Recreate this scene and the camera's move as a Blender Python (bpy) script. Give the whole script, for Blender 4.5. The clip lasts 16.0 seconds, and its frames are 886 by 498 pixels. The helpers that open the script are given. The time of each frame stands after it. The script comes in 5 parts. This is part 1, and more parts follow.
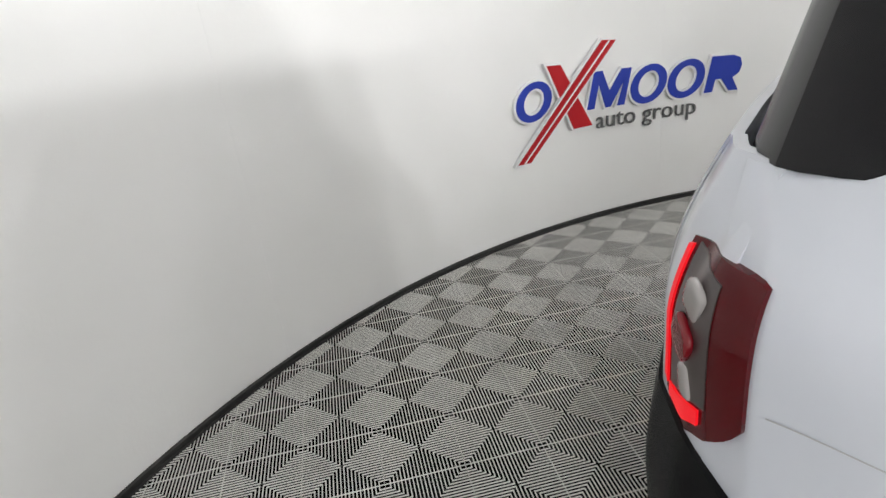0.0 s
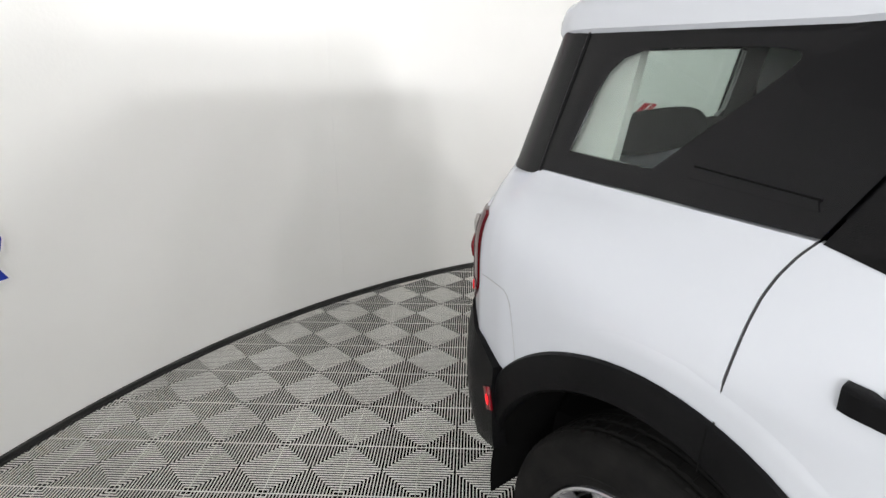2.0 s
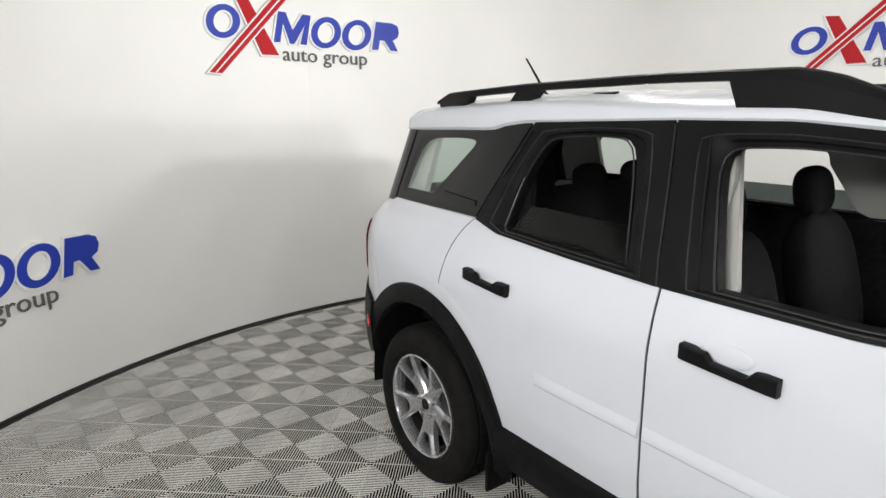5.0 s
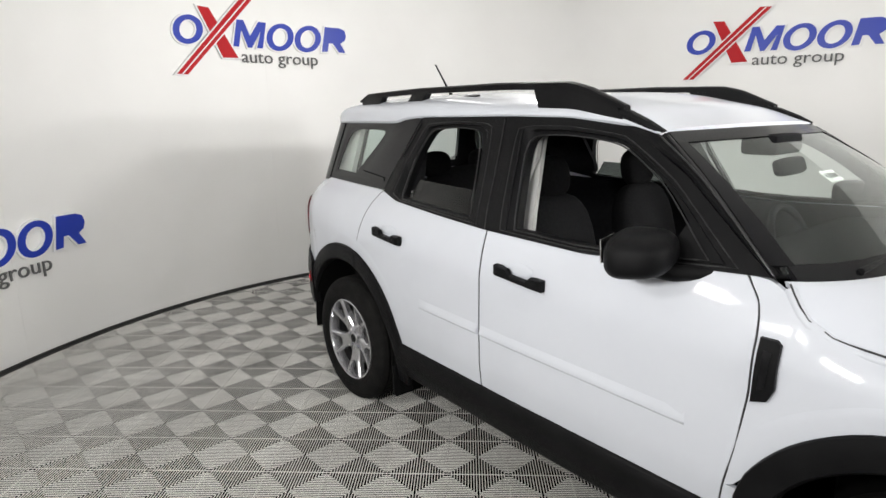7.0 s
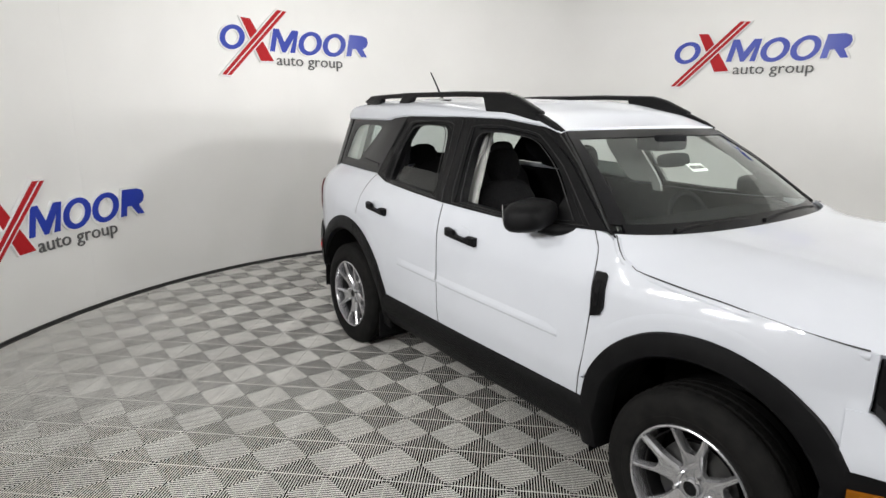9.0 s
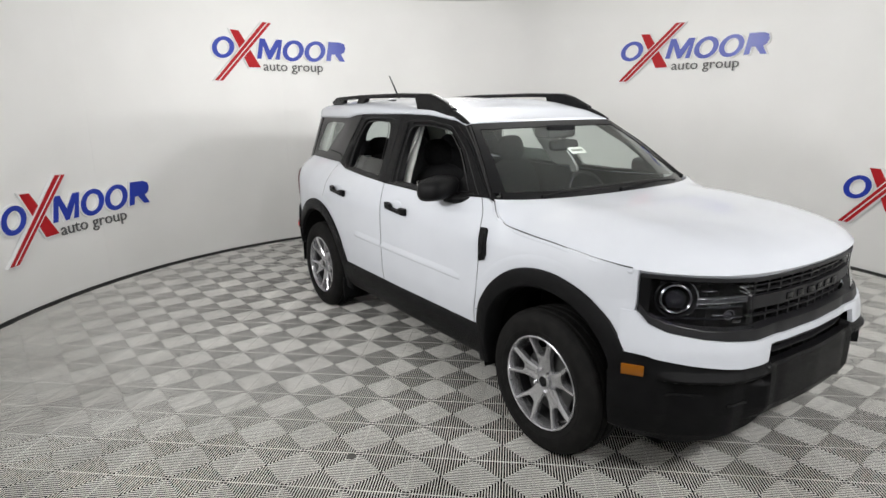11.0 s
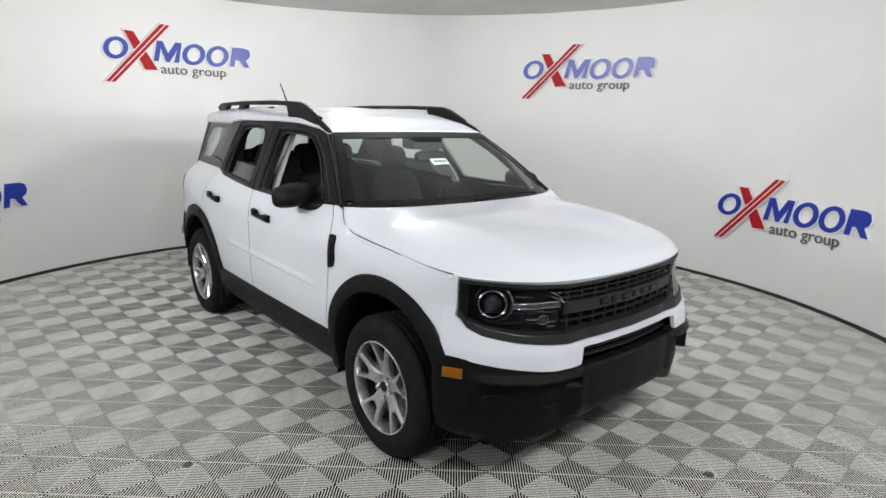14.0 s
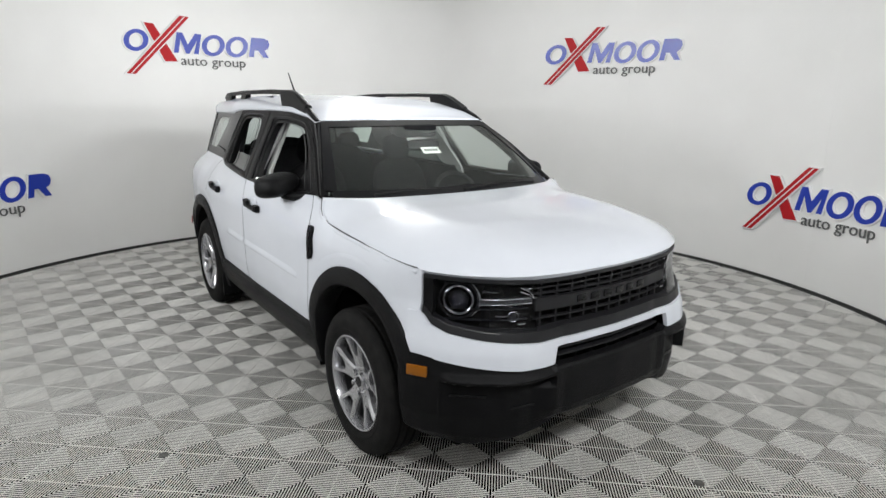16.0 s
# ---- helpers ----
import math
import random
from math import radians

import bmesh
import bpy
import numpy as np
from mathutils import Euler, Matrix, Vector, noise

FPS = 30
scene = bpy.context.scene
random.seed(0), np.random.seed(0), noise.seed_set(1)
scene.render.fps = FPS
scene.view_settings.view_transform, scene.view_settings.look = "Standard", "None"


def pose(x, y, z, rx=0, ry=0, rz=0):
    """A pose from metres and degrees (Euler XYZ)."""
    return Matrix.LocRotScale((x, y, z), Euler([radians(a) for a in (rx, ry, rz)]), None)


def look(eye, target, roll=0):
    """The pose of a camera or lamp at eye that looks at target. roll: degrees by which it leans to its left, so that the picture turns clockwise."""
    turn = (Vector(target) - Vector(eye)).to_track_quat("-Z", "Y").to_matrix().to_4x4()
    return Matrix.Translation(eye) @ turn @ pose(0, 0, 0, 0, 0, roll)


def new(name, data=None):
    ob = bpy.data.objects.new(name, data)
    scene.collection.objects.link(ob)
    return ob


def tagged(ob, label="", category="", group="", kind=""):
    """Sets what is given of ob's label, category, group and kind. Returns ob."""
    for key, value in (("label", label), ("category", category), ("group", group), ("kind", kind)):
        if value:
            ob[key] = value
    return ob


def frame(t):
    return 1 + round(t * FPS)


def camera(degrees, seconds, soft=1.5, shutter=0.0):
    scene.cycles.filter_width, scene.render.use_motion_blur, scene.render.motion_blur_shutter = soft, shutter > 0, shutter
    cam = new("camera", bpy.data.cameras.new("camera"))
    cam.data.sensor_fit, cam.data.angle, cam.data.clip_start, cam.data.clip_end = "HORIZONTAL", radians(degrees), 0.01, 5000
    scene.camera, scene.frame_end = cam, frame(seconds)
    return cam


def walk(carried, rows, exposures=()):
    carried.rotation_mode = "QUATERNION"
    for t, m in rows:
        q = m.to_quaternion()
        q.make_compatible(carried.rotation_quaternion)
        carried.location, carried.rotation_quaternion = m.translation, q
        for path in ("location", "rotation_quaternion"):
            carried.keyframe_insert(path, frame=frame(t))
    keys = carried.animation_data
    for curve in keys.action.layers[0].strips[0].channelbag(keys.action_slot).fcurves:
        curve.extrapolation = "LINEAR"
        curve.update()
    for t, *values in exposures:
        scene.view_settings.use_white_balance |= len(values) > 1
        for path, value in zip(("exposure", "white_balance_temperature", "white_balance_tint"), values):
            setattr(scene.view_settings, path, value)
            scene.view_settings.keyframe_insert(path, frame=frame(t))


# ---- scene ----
cam = camera(74.0, 16.0)
PATH = [
    (0.0, (-1.771, -1.488, 1.466), (-2.973, -0.091, 0.692), -7.6),
    (0.5, (-1.486, -1.582, 1.465), (-2.916, -0.417, 0.690), -4.7),
    (1, (-1.248, -1.706, 1.486), (-2.753, -0.653, 0.697), -3.3),
    (1.5, (-1.019, -1.777, 1.521), (-2.519, -0.685, 0.773), -2.1),
    (2, (-0.756, -1.812, 1.537), (-2.254, -0.659, 0.882), -0.6),
    (2.5, (-0.505, -1.817, 1.548), (-2.033, -0.674, 0.951), 0.3),
    (3, (-0.301, -1.948, 1.557), (-1.902, -0.861, 1.05), 0.5),
    (3.5, (-0.054, -2.105, 1.584), (-1.678, -1.038, 1.115), -0.2),
    (4, (0.19, -2.129, 1.585), (-1.402, -1.013, 1.116), -0.0),
    (4.2, (0.312, -2.127, 1.585), (-1.284, -1.009, 1.134), -0.1),
    (6.3, (1.176, -2.418, 1.645), (-0.352, -1.204, 1.207), -0.5),
    (6.5, (1.277, -2.39, 1.638), (-0.246, -1.17, 1.195), -0.5),
    (7, (1.486, -2.421, 1.63), (-0.039, -1.211, 1.17), -0.6),
    (7.5, (1.708, -2.54, 1.64), (0.178, -1.333, 1.193), -0.4),
    (8, (1.911, -2.568, 1.651), (0.352, -1.402, 1.194), -0.4),
    (8.2, (1.994, -2.563, 1.652), (0.42, -1.419, 1.189), -0.0),
    (10.3, (2.932, -2.718, 1.662), (1.318, -1.634, 1.193), 0.2),
    (10.5, (3.039, -2.693, 1.671), (1.424, -1.613, 1.197), -0.1),
    (11, (3.227, -2.717, 1.674), (1.619, -1.629, 1.191), -0.6),
    (11.5, (3.364, -2.818, 1.684), (1.789, -1.681, 1.21), -0.2),
    (12, (3.501, -2.86, 1.697), (1.975, -1.657, 1.222), 0.8),
    (12.5, (3.626, -2.75, 1.694), (2.121, -1.513, 1.243), 1.1),
    (13, (3.709, -2.624, 1.681), (2.2, -1.381, 1.262), 1.5),
    (13.5, (3.69, -2.515, 1.675), (2.192, -1.262, 1.244), 1.6),
    (14, (3.567, -2.357, 1.665), (2.067, -1.11, 1.223), 1.4),
    (14.5, (3.522, -2.253, 1.676), (2.007, -1.023, 1.237), 0.5),
    (15, (3.553, -2.16, 1.681), (2.023, -0.956, 1.22), 0.6),
    (15.5, (3.629, -2.08, 1.673), (2.076, -0.913, 1.197), 0.6),
    (16, (3.677, -2.034, 1.66), (2.094, -0.91, 1.18), 0.7),
]
walk(cam, [(t, look(eye, target, roll)) for t, eye, target, roll in PATH], [(0.0, 0.3, 6460, 10), (1.0, 0.41, 6480, 10), (2.0, 0.38, 6500, 10), (3.0, 0.17, 6600, 10), (5.0, 0.12, 6640, 10), (9.0, 0.05, 6600, 10), (12.0, -0.01, 6500, 10), (16.0, -0.04, 6390, 9)])

# ---------- light ----------
world = bpy.data.worlds.new("world")
scene.world = world
world.use_nodes = True
world.node_tree.nodes["Background"].inputs[0].default_value = (1.0, 0.98, 0.95, 1)
world.node_tree.nodes["Background"].inputs[1].default_value = 0.02

BOOTH_X, BOOTH_Y, BOOTH_R, BOOTH_H = 0.043, 0.025, 3.97, 2.95
# lamps: x, y, z, watts, disc width, aim, spread of the beam
LAMPS = [(3.62, 0.85, 2.56, 12, 0.35, (-3.5, -0.5, 2.0), 60), (3.48, 1.62, 1.98, 9.5, 0.35, (-3.5, -0.8, 2.1), 60),
         (0.3, -3.45, 1.95, 22, 0.16, (0.2, 1.0, 1.5), 180), (0.95, -3.45, 1.95, 22, 0.16, (0.4, 1.0, 1.5), 180),
         # unseen fill lamps, added to even out the brightness
         (4.2, -3.4, 2.88, 27, 0.4, (1.5, 2.0, 0.9), 180), (4.1, -1.4, 2.88, 50, 0.4, (1.5, 0.8, 0.8), 180), (-0.3, -3.3, 2.4, 17, 0.3, (-1.2, 0, 0.9), 180),
         (4.15, 0.0, 2.85, 62, 0.35, (2.5, 2.9, 0.8), 180)]
# a cluster of unseen fill lamps, added under the ceiling and turned to the walls
LAMPS += [(-1.7 + 0.3 * math.cos(radians(a)), 0.4 + 0.3 * math.sin(radians(a)), 2.62, w_, 0.62, (-1.2 + 4 * math.cos(radians(a)), 4 * math.sin(radians(a)), 2.6), 180) for a, w_ in ((42, 44), (120, 4), (180, 3), (240, 6))]
for lx, ly, lz, watts, wide, aim, beam in LAMPS:
    data = bpy.data.lights.new("unseen_lamp", "AREA")
    data.shape, data.size, data.spread = "DISK", wide, radians(beam)
    data.energy, data.color = watts, (1.0, 0.997, 0.993)
    lamp = new("unseen_lamp", data)
    lamp.matrix_basis = look((lx, ly, lz), aim)


# ---------- materials ----------
def material(name, color, rough=0.5, metal=0.0, coat=0.0, alpha=None, spec=0.5):
    m = bpy.data.materials.new(name)
    m.use_nodes = True
    b = m.node_tree.nodes["Principled BSDF"]
    b.inputs["Base Color"].default_value = (*color, 1)
    b.inputs["Roughness"].default_value = rough
    b.inputs["Metallic"].default_value = metal
    b.inputs["Coat Weight"].default_value = coat
    b.inputs["Specular IOR Level"].default_value = spec
    return m


def vary(m, scale, low, high, detail=4.0, bump=0.0, bump_scale=None, rough=None, island=False):
    """Mottles the base colour between two tints at real-world size, and roughens the relief."""
    nt = m.node_tree
    b = nt.nodes["Principled BSDF"]
    co = nt.nodes.new("ShaderNodeNewGeometry")
    n1 = nt.nodes.new("ShaderNodeTexNoise")
    n1.inputs["Scale"].default_value, n1.inputs["Detail"].default_value = scale, detail
    nt.links.new(co.outputs["Position"], n1.inputs["Vector"])
    ramp = nt.nodes.new("ShaderNodeValToRGB")
    ramp.color_ramp.elements[0].position, ramp.color_ramp.elements[1].position = 0.3, 0.7
    ramp.color_ramp.elements[0].color, ramp.color_ramp.elements[1].color = (*low, 1), (*high, 1)
    nt.links.new(n1.outputs["Fac"], ramp.inputs["Fac"])
    nt.links.new(ramp.outputs["Color"], b.inputs["Base Color"])
    if rough:
        mr = nt.nodes.new("ShaderNodeMapRange")
        mr.inputs["To Min"].default_value, mr.inputs["To Max"].default_value = rough
        nt.links.new(n1.outputs["Fac"], mr.inputs["Value"])
        nt.links.new(mr.outputs["Result"], b.inputs["Roughness"])
    if bump:
        n2 = nt.nodes.new("ShaderNodeTexNoise")
        n2.inputs["Scale"].default_value, n2.inputs["Detail"].default_value = bump_scale or scale * 6, 3.0
        nt.links.new(co.outputs["Position"], n2.inputs["Vector"])
        bm_ = nt.nodes.new("ShaderNodeBump")
        bm_.inputs["Strength"].default_value, bm_.inputs["Distance"].default_value = bump, 0.002
        nt.links.new(n2.outputs["Fac"], bm_.inputs["Height"])
        nt.links.new(bm_.outputs["Normal"], b.inputs["Normal"])
    return m


WALL = vary(material("painted_wall", (0.8, 0.79, 0.76), 0.55), 1.3, (0.775, 0.772, 0.755), (0.815, 0.812, 0.797), bump=0.25, bump_scale=60)
CEIL = vary(material("ceiling_paint", (0.7, 0.7, 0.68), 0.8), 2.0, (0.66, 0.66, 0.64), (0.72, 0.72, 0.70))
TILE = vary(material("tile_plastic", (0.4, 0.4, 0.37), 0.5), 2.2, (0.68, 0.672, 0.636), (0.85, 0.842, 0.80), detail=9.0, rough=(0.4, 0.6), bump=0.2, bump_scale=300)
CONCRETE = vary(material("concrete", (0.3, 0.3, 0.29), 0.7), 2.0, (0.24, 0.24, 0.23), (0.34, 0.34, 0.33))
nt_ = TILE.node_tree
info_, mul_ = nt_.nodes.new("ShaderNodeObjectInfo"), nt_.nodes.new("ShaderNodeMixRGB")
val_ = nt_.nodes.new("ShaderNodeMapRange")
val_.inputs["To Min"].default_value, val_.inputs["To Max"].default_value = 0.92, 1.06
comb_ = nt_.nodes.new("ShaderNodeCombineColor")
nt_.links.new(info_.outputs["Random"], val_.inputs["Value"])
for ch in ("Red", "Green", "Blue"):
    nt_.links.new(val_.outputs["Result"], comb_.inputs[ch])
bs_ = nt_.nodes["Principled BSDF"]
mul_.blend_type, mul_.inputs["Fac"].default_value = "MULTIPLY", 1.0
nt_.links.new(bs_.inputs["Base Color"].links[0].from_socket, mul_.inputs["Color1"])
nt_.links.new(comb_.outputs["Color"], mul_.inputs["Color2"])
nt_.links.new(mul_.outputs["Color"], bs_.inputs["Base Color"])
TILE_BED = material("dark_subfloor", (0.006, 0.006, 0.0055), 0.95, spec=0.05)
BASE_BLACK = vary(material("black_rubber", (0.02, 0.02, 0.02), 0.6), 8, (0.014, 0.014, 0.014), (0.03, 0.03, 0.028))
LOGO_BLUE = material("blue_acrylic", (0.02, 0.045, 0.36), 0.28, spec=0.3)
LOGO_RED = material("red_acrylic", (0.42, 0.015, 0.02), 0.5, spec=0.12)
LOGO_GREY = material("grey_acrylic", (0.12, 0.12, 0.12), 0.5, spec=0.12)
LOGO_WHITE = material("white_foam", (0.8, 0.8, 0.8), 0.5)
PAINT = vary(material("white_car_paint", (0.8, 0.8, 0.82), 0.5, coat=0.9, spec=0.15), 5, (0.622, 0.646, 0.698), (0.642, 0.666, 0.718))
PAINT.node_tree.nodes["Principled BSDF"].inputs["Coat Roughness"].default_value = 0.09
TRIM = vary(material("black_moulded_plastic", (0.02, 0.02, 0.022), 0.38, spec=0.10), 12, (0.0048, 0.0048, 0.0053), (0.008, 0.008, 0.0086), bump=0.5, bump_scale=700)
GLOSS = material("gloss_black", (0.006, 0.006, 0.007), 0.25, coat=0.1, spec=0.2)
RUBBER = vary(material("tyre_rubber", (0.02, 0.02, 0.02), 0.8, spec=0.15), 20, (0.006, 0.006, 0.006), (0.012, 0.0115, 0.011), bump=0.4, bump_scale=400)
ALLOY = vary(material("silver_alloy", (0.55, 0.55, 0.57), 0.3, metal=0.8), 15, (0.52, 0.52, 0.54), (0.62, 0.62, 0.64), rough=(0.16, 0.26))
TRIM_GREY = material("dark_grey_plastic", (0.014, 0.014, 0.0155), 0.42, spec=0.3)
LIGHT_BAR = material("grey_light_guide", (0.035, 0.035, 0.038), 0.3, coat=0.3)
BARREL = material("shaded_alloy", (0.018, 0.018, 0.019), 0.6, metal=0.3)
SEAL = material("satin_seal", (0.016, 0.016, 0.017), 0.3, coat=0.3)
GAP = material("shaded_gap", (0.06, 0.06, 0.062), 0.9, spec=0.1)
PLUG = vary(material("worn_plug", (0.1, 0.1, 0.1), 0.7), 60, (0.03, 0.03, 0.028), (0.12, 0.12, 0.11))
STEEL = material("brake_steel", (0.10, 0.10, 0.10), 0.45, metal=1.0)
CHROME = material("chrome", (0.75, 0.75, 0.77), 0.12, metal=1.0)
SMOKED = material("smoked_chrome", (0.30, 0.30, 0.32), 0.2, metal=1.0)
MIRROR = material("mirror", (0.9, 0.9, 0.9), 0.02, metal=1.0)
AMBER = material("amber_lens", (0.24, 0.08, 0.003), 0.25, coat=0.3)
RED_LENS = material("red_lens", (0.085, 0.001, 0.004), 0.12, coat=0.3, spec=0.15)
CLEAR_LENS = material("clear_lens", (0.36, 0.34, 0.33), 0.15, coat=0.6)
RED_BULB = material("red_bulb_cover", (0.18, 0.003, 0.009), 0.2, coat=0.4)
LAMP_BEZEL = material("smoky_bezel", (0.05, 0.035, 0.033), 0.3, coat=0.5)
JOINT = material("shaded_joint", (0.42, 0.42, 0.43), 0.8)
PAPER = material("paper", (0.8, 0.8, 0.78), 0.8)
FABRIC = vary(material("seat_fabric", (0.012, 0.012, 0.013), 0.9, spec=0.05), 90, (0.005, 0.005, 0.0055), (0.010, 0.010, 0.0105), bump=0.5, bump_scale=900)
CABIN = vary(material("cabin_plastic", (0.018, 0.018, 0.019), 0.75, spec=0.06), 40, (0.006, 0.006, 0.007), (0.011, 0.011, 0.012), bump=0.3, bump_scale=700)
LINER = material("pale_lining", (0.33, 0.33, 0.32), 0.9)
DARK = material("dark_lining", (0.006, 0.006, 0.006), 0.95, spec=0.1)


def glass(name, color, rough=0.0, ior=1.34):
    m = material(name, color, rough)
    b = m.node_tree.nodes["Principled BSDF"]
    b.inputs["Transmission Weight"].default_value, b.inputs["IOR"].default_value = 1.0, ior
    return m


GLASS = glass("tinted_glass", (0.80, 0.88, 0.84))
GLASS_DARK = glass("privacy_glass", (0.13, 0.15, 0.145), 0.0, 1.28)
GLASS_MID = glass("rear_screen_glass", (0.58, 0.64, 0.62))
COVER = glass("lens_cover", (0.70, 0.71, 0.73))
COVER.node_tree.nodes["Principled BSDF"].inputs["IOR"].default_value = 1.22
COVER_DARK = material("projector_glass", (0.01, 0.01, 0.014), 0.05, coat=1.0)
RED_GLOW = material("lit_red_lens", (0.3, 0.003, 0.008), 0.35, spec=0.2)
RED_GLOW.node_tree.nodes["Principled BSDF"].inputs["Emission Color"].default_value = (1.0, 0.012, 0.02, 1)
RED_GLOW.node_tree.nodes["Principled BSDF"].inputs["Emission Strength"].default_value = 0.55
# emission stands in for light caught by the side reflector
RED_SPOT = material("red_glint_glow", (0.3, 0.003, 0.008), 0.35, spec=0.2)
RED_SPOT.node_tree.nodes["Principled BSDF"].inputs["Emission Color"].default_value = (1.0, 0.015, 0.02, 1)
RED_SPOT.node_tree.nodes["Principled BSDF"].inputs["Emission Strength"].default_value = 1.2


# ---------- mesh helpers ----------
def finish(bm, name, mat, parent=None, label="", smooth=40, doubles=1e-5):
    if doubles:
        bmesh.ops.remove_doubles(bm, verts=bm.verts, dist=doubles)
    bmesh.ops.recalc_face_normals(bm, faces=bm.faces)
    me = bpy.data.meshes.new(name)
    bm.to_mesh(me)
    bm.free()
    for p in me.polygons:
        p.use_smooth = True
    me.set_sharp_from_angle(angle=radians(smooth))
    me.materials.append(mat)
    ob = new(name, me)
    if parent:
        ob.parent = parent
    if label:
        tagged(ob, label)
    return ob


def part(name, bm, mat, parent, label="", smooth=40):
    return finish(bm, name, mat, parent, label, smooth)


def grid_faces(bm, rows, close=False):
    """Faces between rows of vertices."""
    for r0, r1 in zip(rows, rows[1:]):
        n = len(r0)
        for i in range(n if close else n - 1):
            vs = [r0[i], r0[(i + 1) % n], r1[(i + 1) % n], r1[i]]
            vs = [v for k, v in enumerate(vs) if v not in vs[:k]]
            if len(vs) > 2:
                bm.faces.new(vs)


def slab(bm, outer, inner):
    """A closed shell of two equal grids of points, outer and inner, joined round the border."""
    vo = [[bm.verts.new(p) for p in row] for row in outer]
    vi = [[bm.verts.new(p) for p in row] for row in inner]
    grid_faces(bm, vo)
    grid_faces(bm, vi)
    border = lambda g: g[0] + [r[-1] for r in g[1:]] + g[-1][-2::-1] + [r[0] for r in g[-2:0:-1]]
    grid_faces(bm, [border(vo), border(vi)], close=True)


def box(bm, x0, x1, y0, y1, z0, z1, m=None, bevel=0.0):
    r = bmesh.ops.create_cube(bm, size=1.0, matrix=Matrix.Translation(((x0 + x1) / 2, (y0 + y1) / 2, (z0 + z1) / 2)) @ Matrix.Diagonal((x1 - x0, y1 - y0, z1 - z0, 1)))
    vs = r["verts"]
    if bevel:
        es = list({e for v in vs for e in v.link_edges})
        vs = list({v for f in bmesh.ops.bevel(bm, geom=es, offset=bevel, segments=2, affect="EDGES", profile=0.5)["faces"] for v in f.verts} | {v for v in vs if v.is_valid})
    if m is not None:
        bmesh.ops.transform(bm, matrix=m, verts=vs)
    return vs


def extrude_outline(bm, pts, d0, d1):
    """A prism over a closed outline of (u, v) between two depths; gives its vertices as (u, v, depth)."""
    a = [bm.verts.new((u, v, d0)) for u, v in pts]
    b = [bm.verts.new((u, v, d1)) for u, v in pts]
    bm.faces.new(a)
    bm.faces.new(b[::-1])
    grid_faces(bm, [a, b], close=True)
    return a + b


def lathe(bm, profile, n=48, y0=0.0):
    """Turns a profile of (radius, y) about the y axis."""
    rows = []
    for r, y in profile:
        rows.append([bm.verts.new((r * math.cos(2 * math.pi * i / n), y0 + y, r * math.sin(2 * math.pi * i / n))) for i in range(n)])
    grid_faces(bm, rows, close=True)
    return rows


# ---------- booth ----------
OPEN_FROM, OPEN_TO = -64.0, 4.0


def ring_wall(bm, r0, r1, z0, z1, n=144):
    """A curved wall all round but for the wide entrance."""
    angles = [radians(OPEN_TO + (360 + OPEN_FROM - OPEN_TO) * i / n) for i in range(n + 1)]
    rows = [[bm.verts.new((BOOTH_X + r * math.cos(a), BOOTH_Y + r * math.sin(a), z)) for a in angles]
            for r, z in ((r0, z0), (r0, z1), (r1, z1), (r1, z0), (r0, z0))]
    grid_faces(bm, rows)
    for k in (0, n):
        bm.faces.new([rows[j][k] for j in range(4)])


bm = bmesh.new()
ring_wall(bm, BOOTH_R, BOOTH_R + 0.1, -0.02, BOOTH_H)
wall = tagged(finish(bm, "wall", WALL), "smooth white painted curved wall of a round photo booth", "wall", kind="structure")

bm = bmesh.new()
rows = []
for r, z in ((0.0, 0.0), (BOOTH_R + 3.0, 0.0), (BOOTH_R + 3.0, 0.1), (0.0, 0.1)):
    rows.append([bm.verts.new((BOOTH_X + r * math.cos(2 * math.pi * i / 96), BOOTH_Y + r * math.sin(2 * math.pi * i / 96), BOOTH_H + 0.002 + z)) for i in range(96)])
grid_faces(bm, rows, close=True)
tagged(finish(bm, "ceiling", CEIL), "plain pale grey flat ceiling over the booth", "ceiling", kind="structure")

bm = bmesh.new()
ring_wall(bm, BOOTH_R - 0.020, BOOTH_R - 0.002, -0.005, 0.024)
ring_wall(bm, BOOTH_R - 0.034, BOOTH_R - 0.022, -0.01, 0.008)
tagged(finish(bm, "baseboard", BASE_BLACK), "thin black rubber baseboard along the curved wall", "baseboard", kind="structure")

# plain hall outside the entrance
bm = bmesh.new()
for x0, x1, y0, y1 in ((-6.0, 6.6, -6.6, -6.5), (6.5, 6.6, -6.5, 6.0)):
    box(bm, x0, x1, y0, y1, -0.1, BOOTH_H)
tagged(finish(bm, "wall_outer", WALL), "plain white wall of the hall outside", "wall", kind="structure")
bm = bmesh.new()
box(bm, -6.0, 6.6, -6.6, 6.0, -0.12, -0.034)
tagged(finish(bm, "ground", CONCRETE), "bare grey concrete floor outside the booth", "floor", kind="structure")

# vertical joints between the wall's boards, a hair's width proud
for ang in (182.9, 142.5, 104.0, 216.0, 71.0):
    bm = bmesh.new()
    a = radians(ang)
    box(bm, BOOTH_R - 0.0015, BOOTH_R + 0.01, -0.006, 0.006, 0.05, BOOTH_H, pose(BOOTH_X, BOOTH_Y, 0, 0, 0, ang))
    tagged(finish(bm, "trim", WALL), "filled vertical joint in the white wall", "trim", kind="structure")

